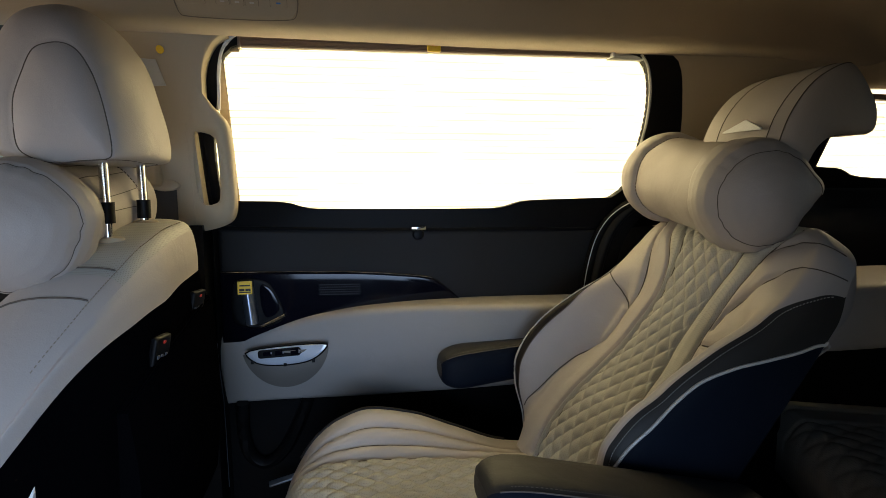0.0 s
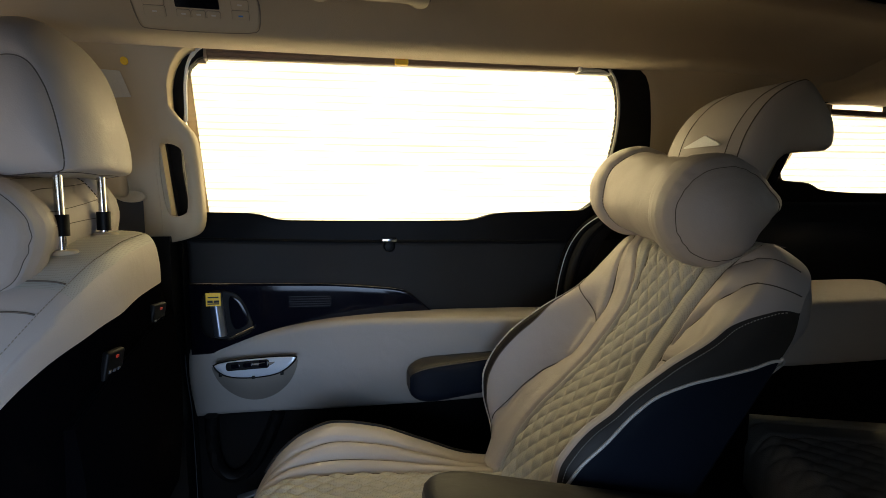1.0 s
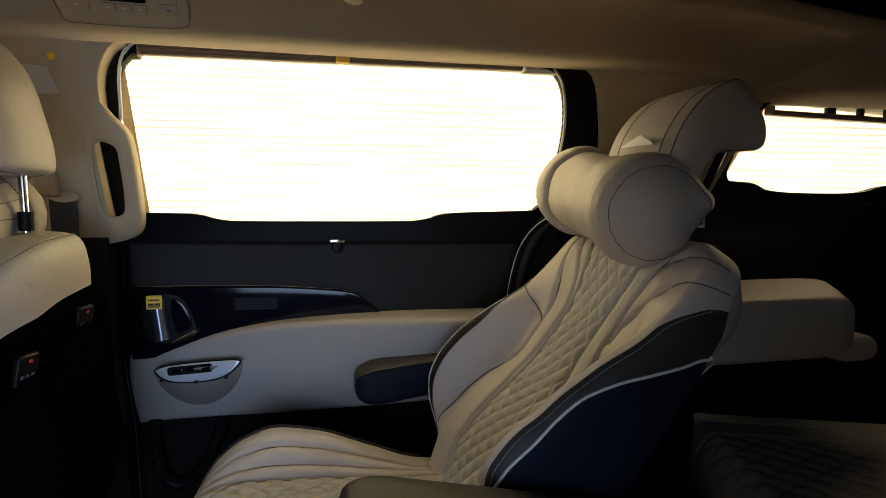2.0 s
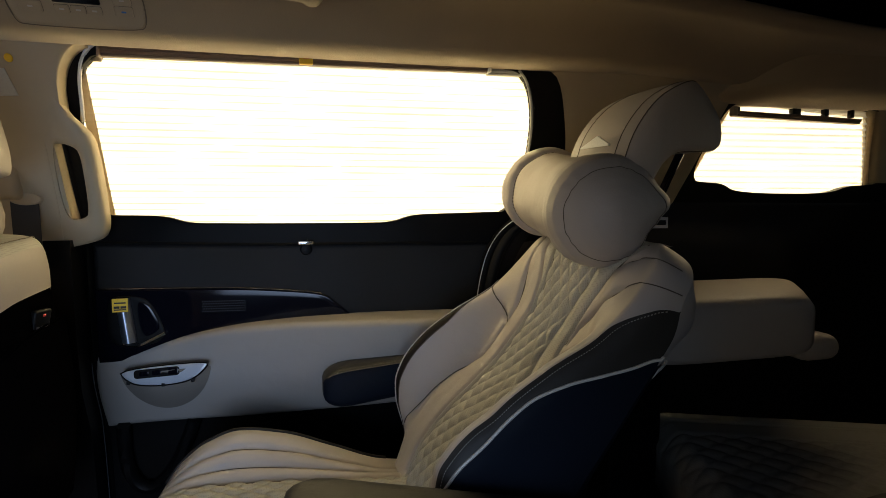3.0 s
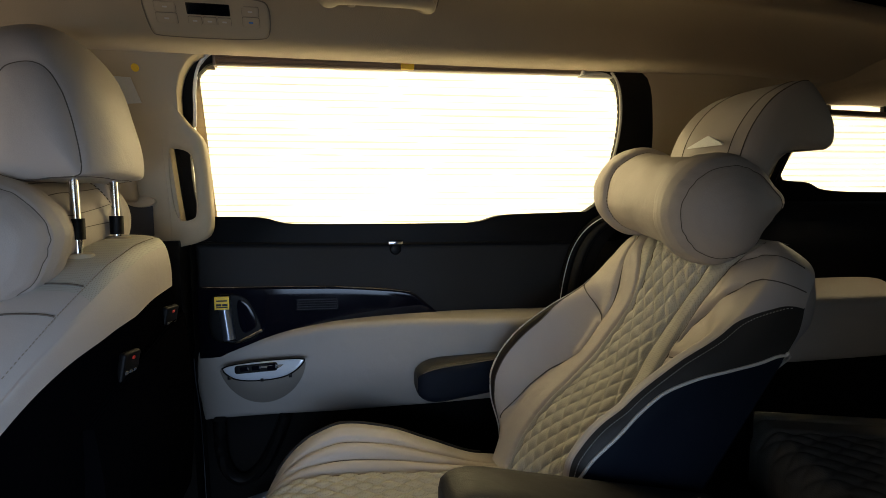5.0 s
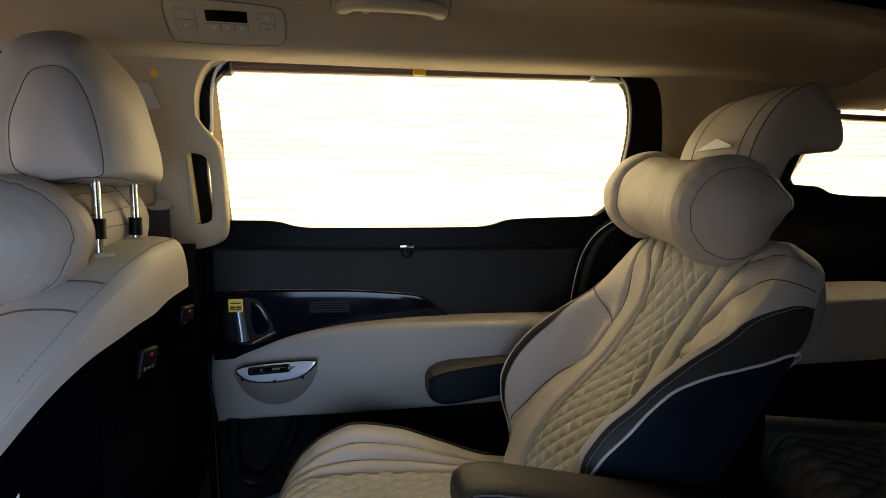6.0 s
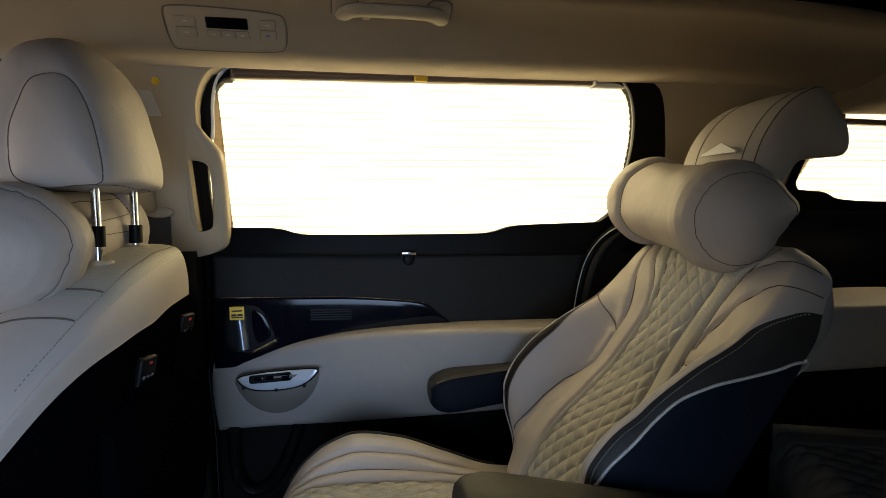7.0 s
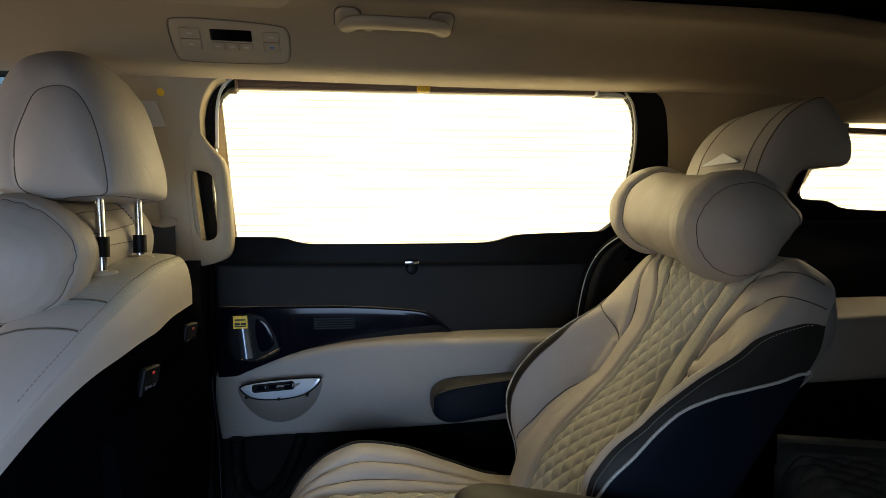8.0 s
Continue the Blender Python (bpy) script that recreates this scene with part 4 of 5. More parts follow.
strip("quilted_panel", quilt_lo, quilt_hi, 120, BEIGE_PERF, backrest, "diamond quilted perforated beige leather", np.linspace(-0.10, S_END, 360))


def far_edge(s):
    """The beige face ends short of the far edge, where the charcoal band comes round."""
    return width_w(s) - 0.018 * (1 - smoothstep(0.22, 0.38, s))


strip("perforated_channel", quilt_hi, channel_hi, 24, BEIGE_PERF, backrest, "perforated beige leather")
strip("perforated_channel", channel_lo, quilt_lo, 40, BEIGE_PERF, backrest, "perforated beige leather")
strip("side_bolster", channel_hi, far_edge, 80, BEIGE, backrest)
strip("edge_band", far_edge, lambda s: width_w(s), 6, EDGE_BAND, backrest, "dark brown leather band", S_ROWS[S_ROWS < 0.39])
ss = np.linspace(-0.06, 0.385, 60)
ww = np.array([float(far_edge(s)) for s in ss])
part("edge_seam", tube([back_point(s, w, d + 0.001) for s, w, d in zip(ss, ww, face_d(ss, ww))], 0.0012, 5), SEAM, backrest)
ww = np.array([float(width_w(s)) + 0.001 for s in ss])
part("edge_piping", tube([back_point(s, w, d + 0.001) for s, w, d in zip(ss, ww, face_d(ss, ww - 0.001))], 0.0018, 5), PIPING, backrest, "pale piping")
# sides: beige shoulder, charcoal band, navy shell, divided by the stitched seam and the piping
stitch_d = curve([-0.10, 0.36, 0.40, 0.44, 0.455, 0.466, 0.474, 0.5], [-0.0, 0.012, -0.008, -0.035, -0.055, -0.085, -0.13, -0.3])
pipe_d = curve([-0.10, 0.0, 0.06, 0.13, 0.214, 0.27, 0.31, 0.35, 0.376, 0.386, 0.392, 0.5], [0.02, 0.100, 0.104, 0.088, 0.063, 0.024, -0.018, -0.060, -0.083, -0.10, -0.135, -0.3])


def side_rear(s):
    """Where the flat of the side ends and the rear corner begins."""
    return float(flank_d(s)) + 0.112 * (1 - float(smoothstep(0.46, 0.572, s)))


def side_edge(s, sgn):
    return float(face_d(np.array(s), np.array(sgn * float(width_w(s)))))


def stitch_of(s, sgn):
    e, k = side_edge(s, sgn), float(smoothstep(0.36, 0.44, s))
    return max(min(e - 0.002, float(stitch_d(s)) * k + e * (1 - k) - 0.002), side_rear(s))


def pipe_of(s, sgn):
    return max(min(stitch_of(s, sgn), float(pipe_d(s))), side_rear(s))


def side_w(s, d, sgn=-1):
    k = np.clip((side_edge(s, sgn) - d) / 0.05, 0, 1)
    return float(width_w(s)) + 0.026 * math.sqrt(1 - (1 - k) ** 2) * (1 - 0.4 * float(smoothstep(0.5, 0.572, s)))


def side_piece(name, top, bottom, sgn, mat, label=""):
    rows = []
    for s in S_ROWS:
        a, b = top(s, sgn), bottom(s, sgn)
        rows.append([back_point(s, sgn * side_w(s, d, sgn), d) for d in (a + (b - a) * t for t in np.linspace(0, 1, 14))])
    return part(name, grid(rows), mat, backrest, label, 180)


rows = []
for s in S_ROWS:
    W = np.linspace(float(channel_lo(s)), -float(width_w(s)), 80)
    row = [back_point(s, w, d) for w, d in zip(W, face_d(np.full(80, s), W))]
    a, b = side_edge(s, -1), stitch_of(s, -1)
    rows.append(row + [back_point(s, -side_w(s, d, -1), d) for d in (a + (b - a) * t * t for t in np.linspace(0, 1, 18)[1:])])
part("side_bolster", grid(rows), BEIGE, backrest, "", 180)
for sgn in (-1, 1):
    if sgn > 0:
        side_piece("shoulder", side_edge, stitch_of, sgn, BEIGE)
    side_piece("side_band", stitch_of, pipe_of, sgn, CHARCOAL, "charcoal leather side band")
    side_piece("shell_side", pipe_of, lambda s, g: side_rear(s), sgn, NAVY, "dark navy shell")
    pts = [back_point(s, sgn * (side_w(s, pipe_of(s, sgn), sgn) + 0.0015), pipe_of(s, sgn)) for s in np.concatenate([np.linspace(-0.08, 0.37, 60), np.linspace(0.371, 0.388, 16)])]
    for s, d in ((0.3875, -0.104), (0.386, -0.112), (0.382, -0.119), (0.375, -0.125), (0.366, -0.129), (0.356, -0.131)):
        dr, ds = float(rear_d(s)) - 0.004, side_rear(s)
        pts.append(back_point(s, sgn * (side_w(s, ds, sgn) * max(0.05, (d - dr) / (ds - dr)) ** (1 / 7) + 0.003), d - 0.004))
    part("piping", tube(pts, 0.0026), PIPING, backrest, "pale piping")
    for k in range(110):
        s0 = -0.02 + 0.0044 * k
        if s0 > 0.455:
            break
        p, q = (back_point(s, sgn * (side_w(s, stitch_of(s, sgn) - 0.006, sgn) + 0.0008), stitch_of(s, sgn) - 0.006) for s in (s0, s0 + 0.0020))
        if sgn < 0:
            part("stitch", tube([p, q], 0.0006, 4), THREAD, backrest)


def rear_join(t):
    """Where the beige top of the rear gives way to the shell, rising from the corner inwards."""
    return 0.372 + 0.04 * float(smoothstep(1.0, 0.85, abs(t)))


across = np.sin(np.linspace(-0.5, 0.5, 61) * math.pi)
for nm, mat, lab in (("rear_shell", NAVY, "dark navy shell"), ("rear_top", BEIGE, "")):
    rows = []
    for u in np.linspace(0, 1, 50):
        row = []
        for t in across:
            s = -0.10 + (rear_join(t) + 0.10) * u if nm == "rear_shell" else rear_join(t) + (S_END - rear_join(t)) * u
            dr = float(rear_d(s))
            row.append(back_point(s, side_w(s, side_rear(s)) * t, dr + (side_rear(s) - dr) * abs(t) ** 7 - 0.012 * (1 - t * t) * (1 - float(smoothstep(0.5, 0.572, s)))))
        rows.append(row)
    part(nm, grid(rows), mat, backrest, lab, 180)
for path in SEAMS[:-2]:
    fine_path = smooth_path(path, False, 2)
    S, W = np.array([p[0] for p in fine_path]), np.array([p[1] for p in fine_path])
    D = face_d(S, W)
    part("seam", tube([back_point(s, w, d + 0.0006) for s, w, d in zip(S, W, D)], 0.0015, 5), SEAM, backrest)
for path, s1, d1 in ((SEAMS[-2], 0.489, -0.070), (SEAMS[-1], 0.526, -0.058)):
    pts = [back_point(s, w, float(face_d(np.array(s), np.array(w))) + 0.0010) for s, w in smooth_path(path, False, 2)]
    s0 = path[-1][0]
    for k in np.linspace(0.1, 1, 12):
        s = s0 + (s1 - s0) * k ** 1.3
        e = side_edge(s, -1)
        d = e + (d1 - e) * k * k
        pts.append(back_point(s, -(side_w(s, d, -1) + 0.0008), d))
    part("seam", tube(pts, 0.0010, 5), SEAM, backrest)

# cushion
cush_far = curve([-0.13, -0.10, -0.07, -0.042, 0.009, 0.074, 0.167, 0.276, 0.389, 0.50], [0.20, 0.30, 0.352, 0.387, 0.425, 0.445, 0.430, 0.388, 0.345, 0.33])
cush_mid = curve([-0.13, -0.115, -0.09, -0.06, 0.0, 0.10, 0.30, 0.50], [0.20, 0.30, 0.355, 0.380, 0.395, 0.392, 0.375, 0.36])


def cushion_z(x, w):
    aw = np.abs(w)
    k = smoothstep(0.10, 0.235, aw)
    z = cush_mid(x) * (1 - k) + cush_far(x) * k
    z = z - 0.03 * np.clip((aw - 0.245) / 0.03, 0, 1) ** 2
    inside = smoothstep(0.120, 0.112, aw) * smoothstep(-0.085, -0.06, x)
    a, b = (x / 0.052 + w / 0.038) * math.pi, (x / 0.052 - w / 0.038) * math.pi
    z = z + inside * (0.0072 * (np.abs(np.sin(a)) * np.abs(np.sin(b))) ** 0.5 - 0.0045)
    g = np.minimum(np.minimum(np.abs(aw - 0.12), np.abs(aw - 0.155)), np.abs(aw - 0.195))
    return z - 0.008 * np.exp(-(g / 0.0055) ** 2) + 0.0045 * (1 - np.exp(-(g / 0.02) ** 2))


cushion = thing("cushion", (0, 0, 0), "", "")
for key in ("label", "category"):
    if key in cushion:
        del cushion[key]
cushion.parent = seat
cushion.matrix_parent_inverse = Matrix.Translation(seat.location).inverted()
xs = np.concatenate([np.linspace(-0.13, -0.07, 30), np.linspace(-0.068, 0.50, 230)])
for nm, w0, w1, n, mat, lab in (("quilted_top", -0.12, 0.12, 110, BEIGE_PERF, "diamond quilted perforated beige leather"), ("side_pad", 0.12, 0.275, 60, BEIGE, ""), ("side_pad", -0.275, -0.12, 60, BEIGE, "")):
    X, W = np.meshgrid(xs, np.linspace(w0, w1, n), indexing="ij")
    Wx = W * (1 - 0.18 * smoothstep(-0.02, -0.13, X) ** 2)
    part(nm, grid(np.stack([X, SEAT_Y + Wx, cushion_z(X, W)], axis=-1)), mat, cushion, lab, 180)
for sgn in (-1, 1):
    rows = []
    for x in xs[::6]:
        wx = 0.275 * (1 - 0.18 * float(smoothstep(-0.02, -0.13, x)) ** 2)
        zt = float(cushion_z(np.array(x), np.array(0.275)))
        rows.append([(x, SEAT_Y + sgn * (wx + 0.012 * math.sin(math.pi * t)), zt + (0.17 - zt) * t) for t in np.linspace(0, 1, 10)])
    part("side_band", grid(rows), CHARCOAL, cushion, "charcoal leather side band", 180)
    part("piping", tube([r[0] + np.array((0, sgn * 0.001, 0.001)) for r in map(lambda q: [np.array(v) for v in q], rows)], 0.0045, 8), EDGE_BAND, cushion, "dark brown piping")
    for aw in (0.12, 0.155, 0.195):
        X = xs[8::3]
        W = np.full(X.shape, aw)
        Wx = W * (1 - 0.18 * smoothstep(-0.02, -0.13, X) ** 2)
        part("seam", tube([(x, SEAT_Y + sgn * w, z + 0.0006) for x, w, z in zip(X, Wx, cushion_z(X, W))], 0.0011, 5), SEAM, cushion)
X = np.linspace(-0.075, 0.40, 60)
W = np.full(X.shape, 0.252)
part("edge_piping", tube([(x, SEAT_Y + w * (1 - 0.18 * float(smoothstep(-0.02, -0.13, x)) ** 2), z + 0.002) for x, w, z in zip(X, W, cushion_z(X, W))], 0.0045, 8), EDGE_BAND, cushion, "dark brown piping")
part("seat_base", box((-0.10, SEAT_Y - 0.25, 0.10), (0.62, SEAT_Y + 0.25, 0.30), 0.03, 3), NAVY, seat, "dark seat base")
part("seat_rail", box((-0.05, SEAT_Y - 0.20, 0.0), (0.60, SEAT_Y + 0.20, 0.11), 0.01), BLACK, seat)
part("hinge_cover", box((0.36, SEAT_Y - 0.285, 0.22), (0.60, SEAT_Y - 0.255, 0.50), 0.012, 3), NAVY, seat)


def armrest(y0, y1, x0, x1, ztip, zback, h):
    """A padded arm: a rounded bar with a blunt nose and a seam along its side."""
    rows = []
    ym, hw = (y0 + y1) / 2, (y1 - y0) / 2
    for u in np.concatenate([[0, 0.01, 0.03, 0.06, 0.1, 0.16], np.linspace(0.22, 1, 22)]):
        x = x0 + u * (x1 - x0)
        e = math.sqrt(max(0, 1 - (1 - min(1, u / 0.16)) ** 2))
        top = ztip + (zback - ztip) * u - 0.03 * (1 - e)
        hh = h * (0.35 + 0.65 * e) * (1 - 0.15 * u)
        ring_pts = []
        for a in np.arange(32) * 2 * math.pi / 32:
            c, s = math.cos(a), math.sin(a)
            ring_pts.append((x, ym + hw * (0.55 + 0.45 * e) * math.copysign(abs(c) ** 0.55, c), top - hh / 2 + hh / 2 * math.copysign(abs(s) ** 0.55, s)))
        rows.append(ring_pts)
    return grid(rows, close_v=True, caps=True), rows


for y0, y1, x0, x1, zt, zb, h in ((0.625, 0.752, 0.178, 0.60, 0.607, 0.510, 0.085), (1.345, 1.455, 0.262, 0.68, 0.548, 0.585, 0.105)):
    bm, rows = armrest(y0, y1, x0, x1, zt, zb, h)
    bm.free()
    arm = part("armrest", grid([[r[k % 32] for k in range(4, 13)] for r in rows]), CHARCOAL, seat, "charcoal leather armrest", 180)
    part("lower_cover", grid([[r[k % 32] for k in range(12, 37)] for r in rows]), NAVY, arm, "dark navy leather underside", 180)
    part("nose", grid([[np.mean(np.array(rows[0]), axis=0)] * 33, [rows[0][k % 32] for k in range(33)]]), CHARCOAL, arm, "", 180)
    part("seam", tube([np.array(r[12]) + np.array((0, -0.0004, 0.0003)) for r in rows[2:]], 0.0011, 5), SEAM, arm)
    line = [np.array(r[11]) + np.array((0, 0, 0.0004)) for r in rows[3:]]
    part("stitching", joined(*[tube([p * (1 - k) + q * k, p * (1 - k - 0.12) + q * (k + 0.12)], 0.0006, 4) for p, q in zip(line, line[1:]) for k in (0.1, 0.35, 0.6, 0.85)]), SEAM, arm, "dark stitching")

# wing headrest of the seat
near_profile = smooth_path([(0.752, 0.955), (0.762, 1.02), (0.785, 1.085), (0.825, 1.138), (0.870, 1.166), (0.900, 1.176), (0.912, 1.170), (0.935, 1.145), (0.962, 1.105), (0.966, 1.066), (0.955, 1.050), (0.935, 1.047), (0.872, 1.047), (0.838, 1.025), (0.815, 0.985), (0.80, 0.945)], True, 2)
cx, cz = 0.86, 1.07
hr_rows = []
for w in np.linspace(-1, 1, 41):
    y = SEAT_Y - 0.038 + 0.115 * w
    e = math.sqrt(max(0.0, 1 - abs(w) ** 6))
    bow = -0.022 * (1 - w * w)
    row = []
    for x, z in near_profile:
        k = (0.955 + 0.045 * e) if abs(w) > 0.8 else 1.0
        front = float(smoothstep(0.96, 0.80, x))
        nz = 0.0025 * noise.noise(Vector((x * 14, y * 14, z * 14)))
        row.append((nz + cx + (x - cx) * k + bow * (0.35 + 0.65 * front), y, cz + (z - cz) * k))
    hr_rows.append(row)
for k, dy in ((0.8, 0.006), (0.5, 0.010), (0.05, 0.011)):
    for end, sg in ((hr_rows[0] if k == 0.8 else hr_near, -1), (hr_rows[-1] if k == 0.8 else hr_far, 1)):
        if k == 0.8:
            if sg < 0:
                hr_near = end
            else:
                hr_far = end
        dome = [(0.832 + (x - 0.832) * k, end[0][1] + sg * dy, 1.078 + (z - 1.078) * k) for x, y, z in end]
        hr_rows = [dome] + hr_rows if sg < 0 else hr_rows + [dome]
headrest = part("headrest", grid(hr_rows, close_v=True, caps=True), BEIGE, seat, "winged beige leather headrest", 60)
for i in (8, 29):
    n = len(near_profile)
    part("seam", tube([np.array(p) for p in hr_rows[i][2:int(n * 0.55)]], 0.0011, 5), SEAM, headrest)
part("edge_seam", tube([np.array(p) + np.array((0, -0.0005, 0)) for p in hr_rows[4]], 0.0012, 5, closed=True), SEAM, headrest)
# The sun patch on the headrest is put in as a white sheet.
part("sun_patch", solid([[(x - 0.0055, y, z) for x, y, z in r] for r in [[(0.746, 1.008, 1.056), (0.746, 1.008, 1.058)], [(0.747, 0.955, 1.056), (0.749, 0.950, 1.076)], [(0.752, 0.915, 1.056), (0.752, 0.915, 1.059)]]], [[(x - 0.002, y, z) for x, y, z in r] for r in [[(0.746, 1.008, 1.056), (0.746, 1.008, 1.058)], [(0.747, 0.955, 1.056), (0.749, 0.950, 1.076)], [(0.752, 0.915, 1.056), (0.752, 0.915, 1.059)]]]), WHITE, headrest, "patch of sunlight, put in as a thin white sheet")
for y in (SEAT_Y - 0.075, SEAT_Y + 0.075):
    part("headrest_post", tube([(0.945, y, 1.075), (0.934, y, 1.053), (0.891, y, 0.967), (0.84, y, 0.865)], 0.0078, 12), DARK_CHROME, seat, "dark chrome headrest post")


def bolster_pillow(name, a, b, r, label, squash=0.97, ribs=(1.25,), ears=1.0, ring_at=0.040):
    """A neck roll: a narrower middle with two domed, seamed ends and gathered puckers."""
    a, b = np.array(a, float), np.array(b, float)
    t = (b - a) / np.linalg.norm(b - a)
    L = np.linalg.norm(b - a)
    e = np.cross(t, (0, 0, 1))
    e /= np.linalg.norm(e)
    f = np.cross(e, t)
    prof = [(0.0, 0.02), (0.004, 0.25), (0.012, 0.45), (0.024, 0.64), (0.040, 0.80), (0.058, 0.92), (0.078, 0.985), (0.095, 1.0), (0.112, 0.985), (0.122, 0.95), (0.128, 0.88), (0.136, 0.872)]
    stations = prof + [(0.5 * L, 0.85)] + [(L - p, q) for p, q in reversed(prof)]
    ps, qs = [p for p, q in stations], [q for p, q in stations]

    def skin(p, g, lift=0.0):
        """A point of the cover, p metres from the first end and g round it."""
        k = np.interp(p, ps, qs)
        near = min(p, L - p)
        ear = math.atan2(math.sin(g - 0.16), math.cos(g - 0.16)), math.atan2(math.sin(g + 0.52), math.cos(g + 0.52))
        tuck = ears * math.exp(-((p - 0.075) / 0.06) ** 2) * (0.17 * math.exp(-(ear[0] / 0.2) ** 2) - 0.13 * math.exp(-(ear[1] / 0.30) ** 2))
        wave = abs(math.sin(g * 8 + 1.3 * math.sin(g * 3))) - 0.6
        pk = tuck + 0.022 * wave * math.exp(-((near - 0.114) / 0.013) ** 2) + 0.013 * math.sin(g * 17 + 2 * math.sin(g * 5)) * math.exp(-((near - 0.05) / 0.012) ** 2)
        pk += 0.008 * math.sin(3 * g + 8 * p) + 0.03 * noise.noise(Vector((p * 18, math.cos(g) * 1.6, math.sin(g) * 1.6)))
        pk -= 0.016 * math.exp(-((near - ring_at) / 0.003) ** 2) + 0.04 * math.exp(-((near - 0.126) / 0.004) ** 2)
        return a + t * p + (r * (k + pk * min(1, k * 1.5) ** 2) + lift) * (math.cos(g) * e + squash * math.sin(g) * f)

    turn = np.arange(96) * 2 * math.pi / 96
    rows = [[skin(p, g) for g in turn] for p in np.concatenate([np.linspace(0, 0.14, 60), np.linspace(0.145, L - 0.145, 26), np.linspace(L - 0.14, L, 60)])]
    ob = thing(name, tuple(a * 0.5 + b * 0.5 - np.array((0, 0, r))), label, "neck pillow", "neck pillows")
    part("cover", grid(rows, close_v=True, caps=True), BEIGE, ob, "", 180)
    for k in (ring_at, L - ring_at):
        part("seam", tube([skin(k + 0.0015 * math.sin(2 * g + 1), g, 0.0004) for g in turn], 0.0007, 5, closed=True), SEAM, ob)
    for k in (0.126, L - 0.126):
        part("seam", joined(*[tube([skin(k, g + q, 0.0003) for q in (0.0, 0.03, 0.055)], 0.0012, 5) for g in np.arange(72) * 2 * math.pi / 72]), SEAM, ob)
    for g in ribs:
        part("seam", tube([skin(p, g + 0.05 * math.sin(9 * p + g * 7), 0.0003) for p in np.linspace(0.128, L - 0.128, 40)], 0.0007, 5), SEAM, ob)
    return ob


pillow = bolster_pillow("neck_pillow", (0.728, 0.835, 0.930), (0.80, 1.345, 0.985), 0.108, "plump beige leather neck roll strapped to the reclined seat")
part("strap", tube([(0.80, SEAT_Y - 0.05, 0.97), (0.84, SEAT_Y - 0.05, 0.96)], 0.006, 8), BLACK, pillow)
hang = tagged(part("white_tag", box((0.955, 1.105, 0.895), (1.012, 1.107, 0.920), 0.0005, 1), WHITE), "small white printed tag hanging behind the seat", "tag")
part("print_bar", box((0.975, 1.104, 0.902), (1.006, 1.1055, 0.913), 0), INK, hang)
part("cord", tube([(0.96, 1.106, 0.918), (0.925, 1.112, 1.0)], 0.001, 4), INK, hang)

# Out of view; also added to keep light off the third row.
near_seat = copy_thing(seat, Matrix.Translation(seat.location + Vector((0.26, -0.91, 0.0))))
tagged(near_seat, "reclined beige leather captain seat beside the open door", "car seat", "van seats")

# ---- front seat ----
FY = 1.16
front = thing("front_seat", (-0.4, FY, 0.0), "beige leather front seat with black rear panel and chrome posts", "car seat", "van seats")
f_top = curve([-0.42, -0.38, -0.30, -0.21, -0.12, 0.0, 0.12, 0.21, 0.30, 0.38, 0.42], [0.60, 0.66, 0.755, 0.822, 0.862, 0.882, 0.886, 0.866, 0.78, 0.66, 0.60])
f_rear = curve([-0.42, -0.36, -0.28, -0.18, -0.08, 0.1, 0.2, 0.3, 0.42], [-0.44, -0.395, -0.345, -0.308, -0.290, -0.284, -0.312, -0.36, -0.44])
f_band = curve([-0.42, -0.30, -0.2, -0.1, 0.42], [0.024, 0.048, 0.082, 0.103, 0.105])
frows, frows2 = [], []
for w in np.linspace(-0.42, 0.42, 61):
    zt, xr = float(f_top(w)), float(f_rear(w))
    zb = zt - float(f_band(w))
    pts = smooth_path([(xr + 0.012, zb), (xr + 0.012, zb + 0.04), (xr + 0.002, zt - 0.012), (xr - 0.026, zt + 0.003), (xr - 0.11, zt + 0.004), (xr - 0.165, zt - 0.03), (xr - 0.19, zt - 0.12), (xr - 0.185, 0.45), (xr - 0.15, 0.3)], False, 2)
    frows.append([(x, FY + w, z) for x, z in pts])
    frows2.append([(x, FY + w, z) for x, z in smooth_path([(xr + 0.006, zb + 0.012), (xr + 0.016, zb - 0.02), (xr + 0.02, zb - 0.10), (xr + 0.015, 0.42), (xr - 0.02, 0.28), (xr - 0.15, 0.27)], False, 2)])
FR = np.array(frows)
part("rear_band", grid(FR[:, :10]), BEIGE, front, "", 180)
part("side_bolster", grid(FR[:16, 9:]), BEIGE, front, "", 180)
part("perforated_top", grid(FR[15:45, 9:]), BEIGE_PERF, front, "perforated beige leather", 180)
part("side_bolster", grid(FR[44:, 9:]), BEIGE, front, "", 180)
part("rear_panel", grid(frows2), BLACK_CLOTH, front, "dark rear panel", 180)
for sg in (0, -1):
    a, b = np.array(frows[sg]), np.array(frows2[sg])
    part("side_panel", grid([[(x, y, z) for x, y, z in a], [(x * 0.4 - 0.30, y, z * 0.75 + 0.1) for x, y, z in a]]), BEIGE, front, "", 180)
for k in range(6, 54):
    p, q = np.array(frows[k][12]), np.array(frows[k + 1][12])
    for t in (0.05, 0.38, 0.71):
        a, b = p + (q - p) * t, p + (q - p) * (t + 0.17)
        part("stitch", tube([a + (0.003, 0, 0.001), b + (0.003, 0, 0.001)], 0.0009, 4), STITCH_TAN, front)
for k in (16, 12):
    part("seam", tube([np.array(p) + np.array((0, 0, 0.0008)) for p in frows[k][12:24]], 0.0016, 5), SEAM, front)
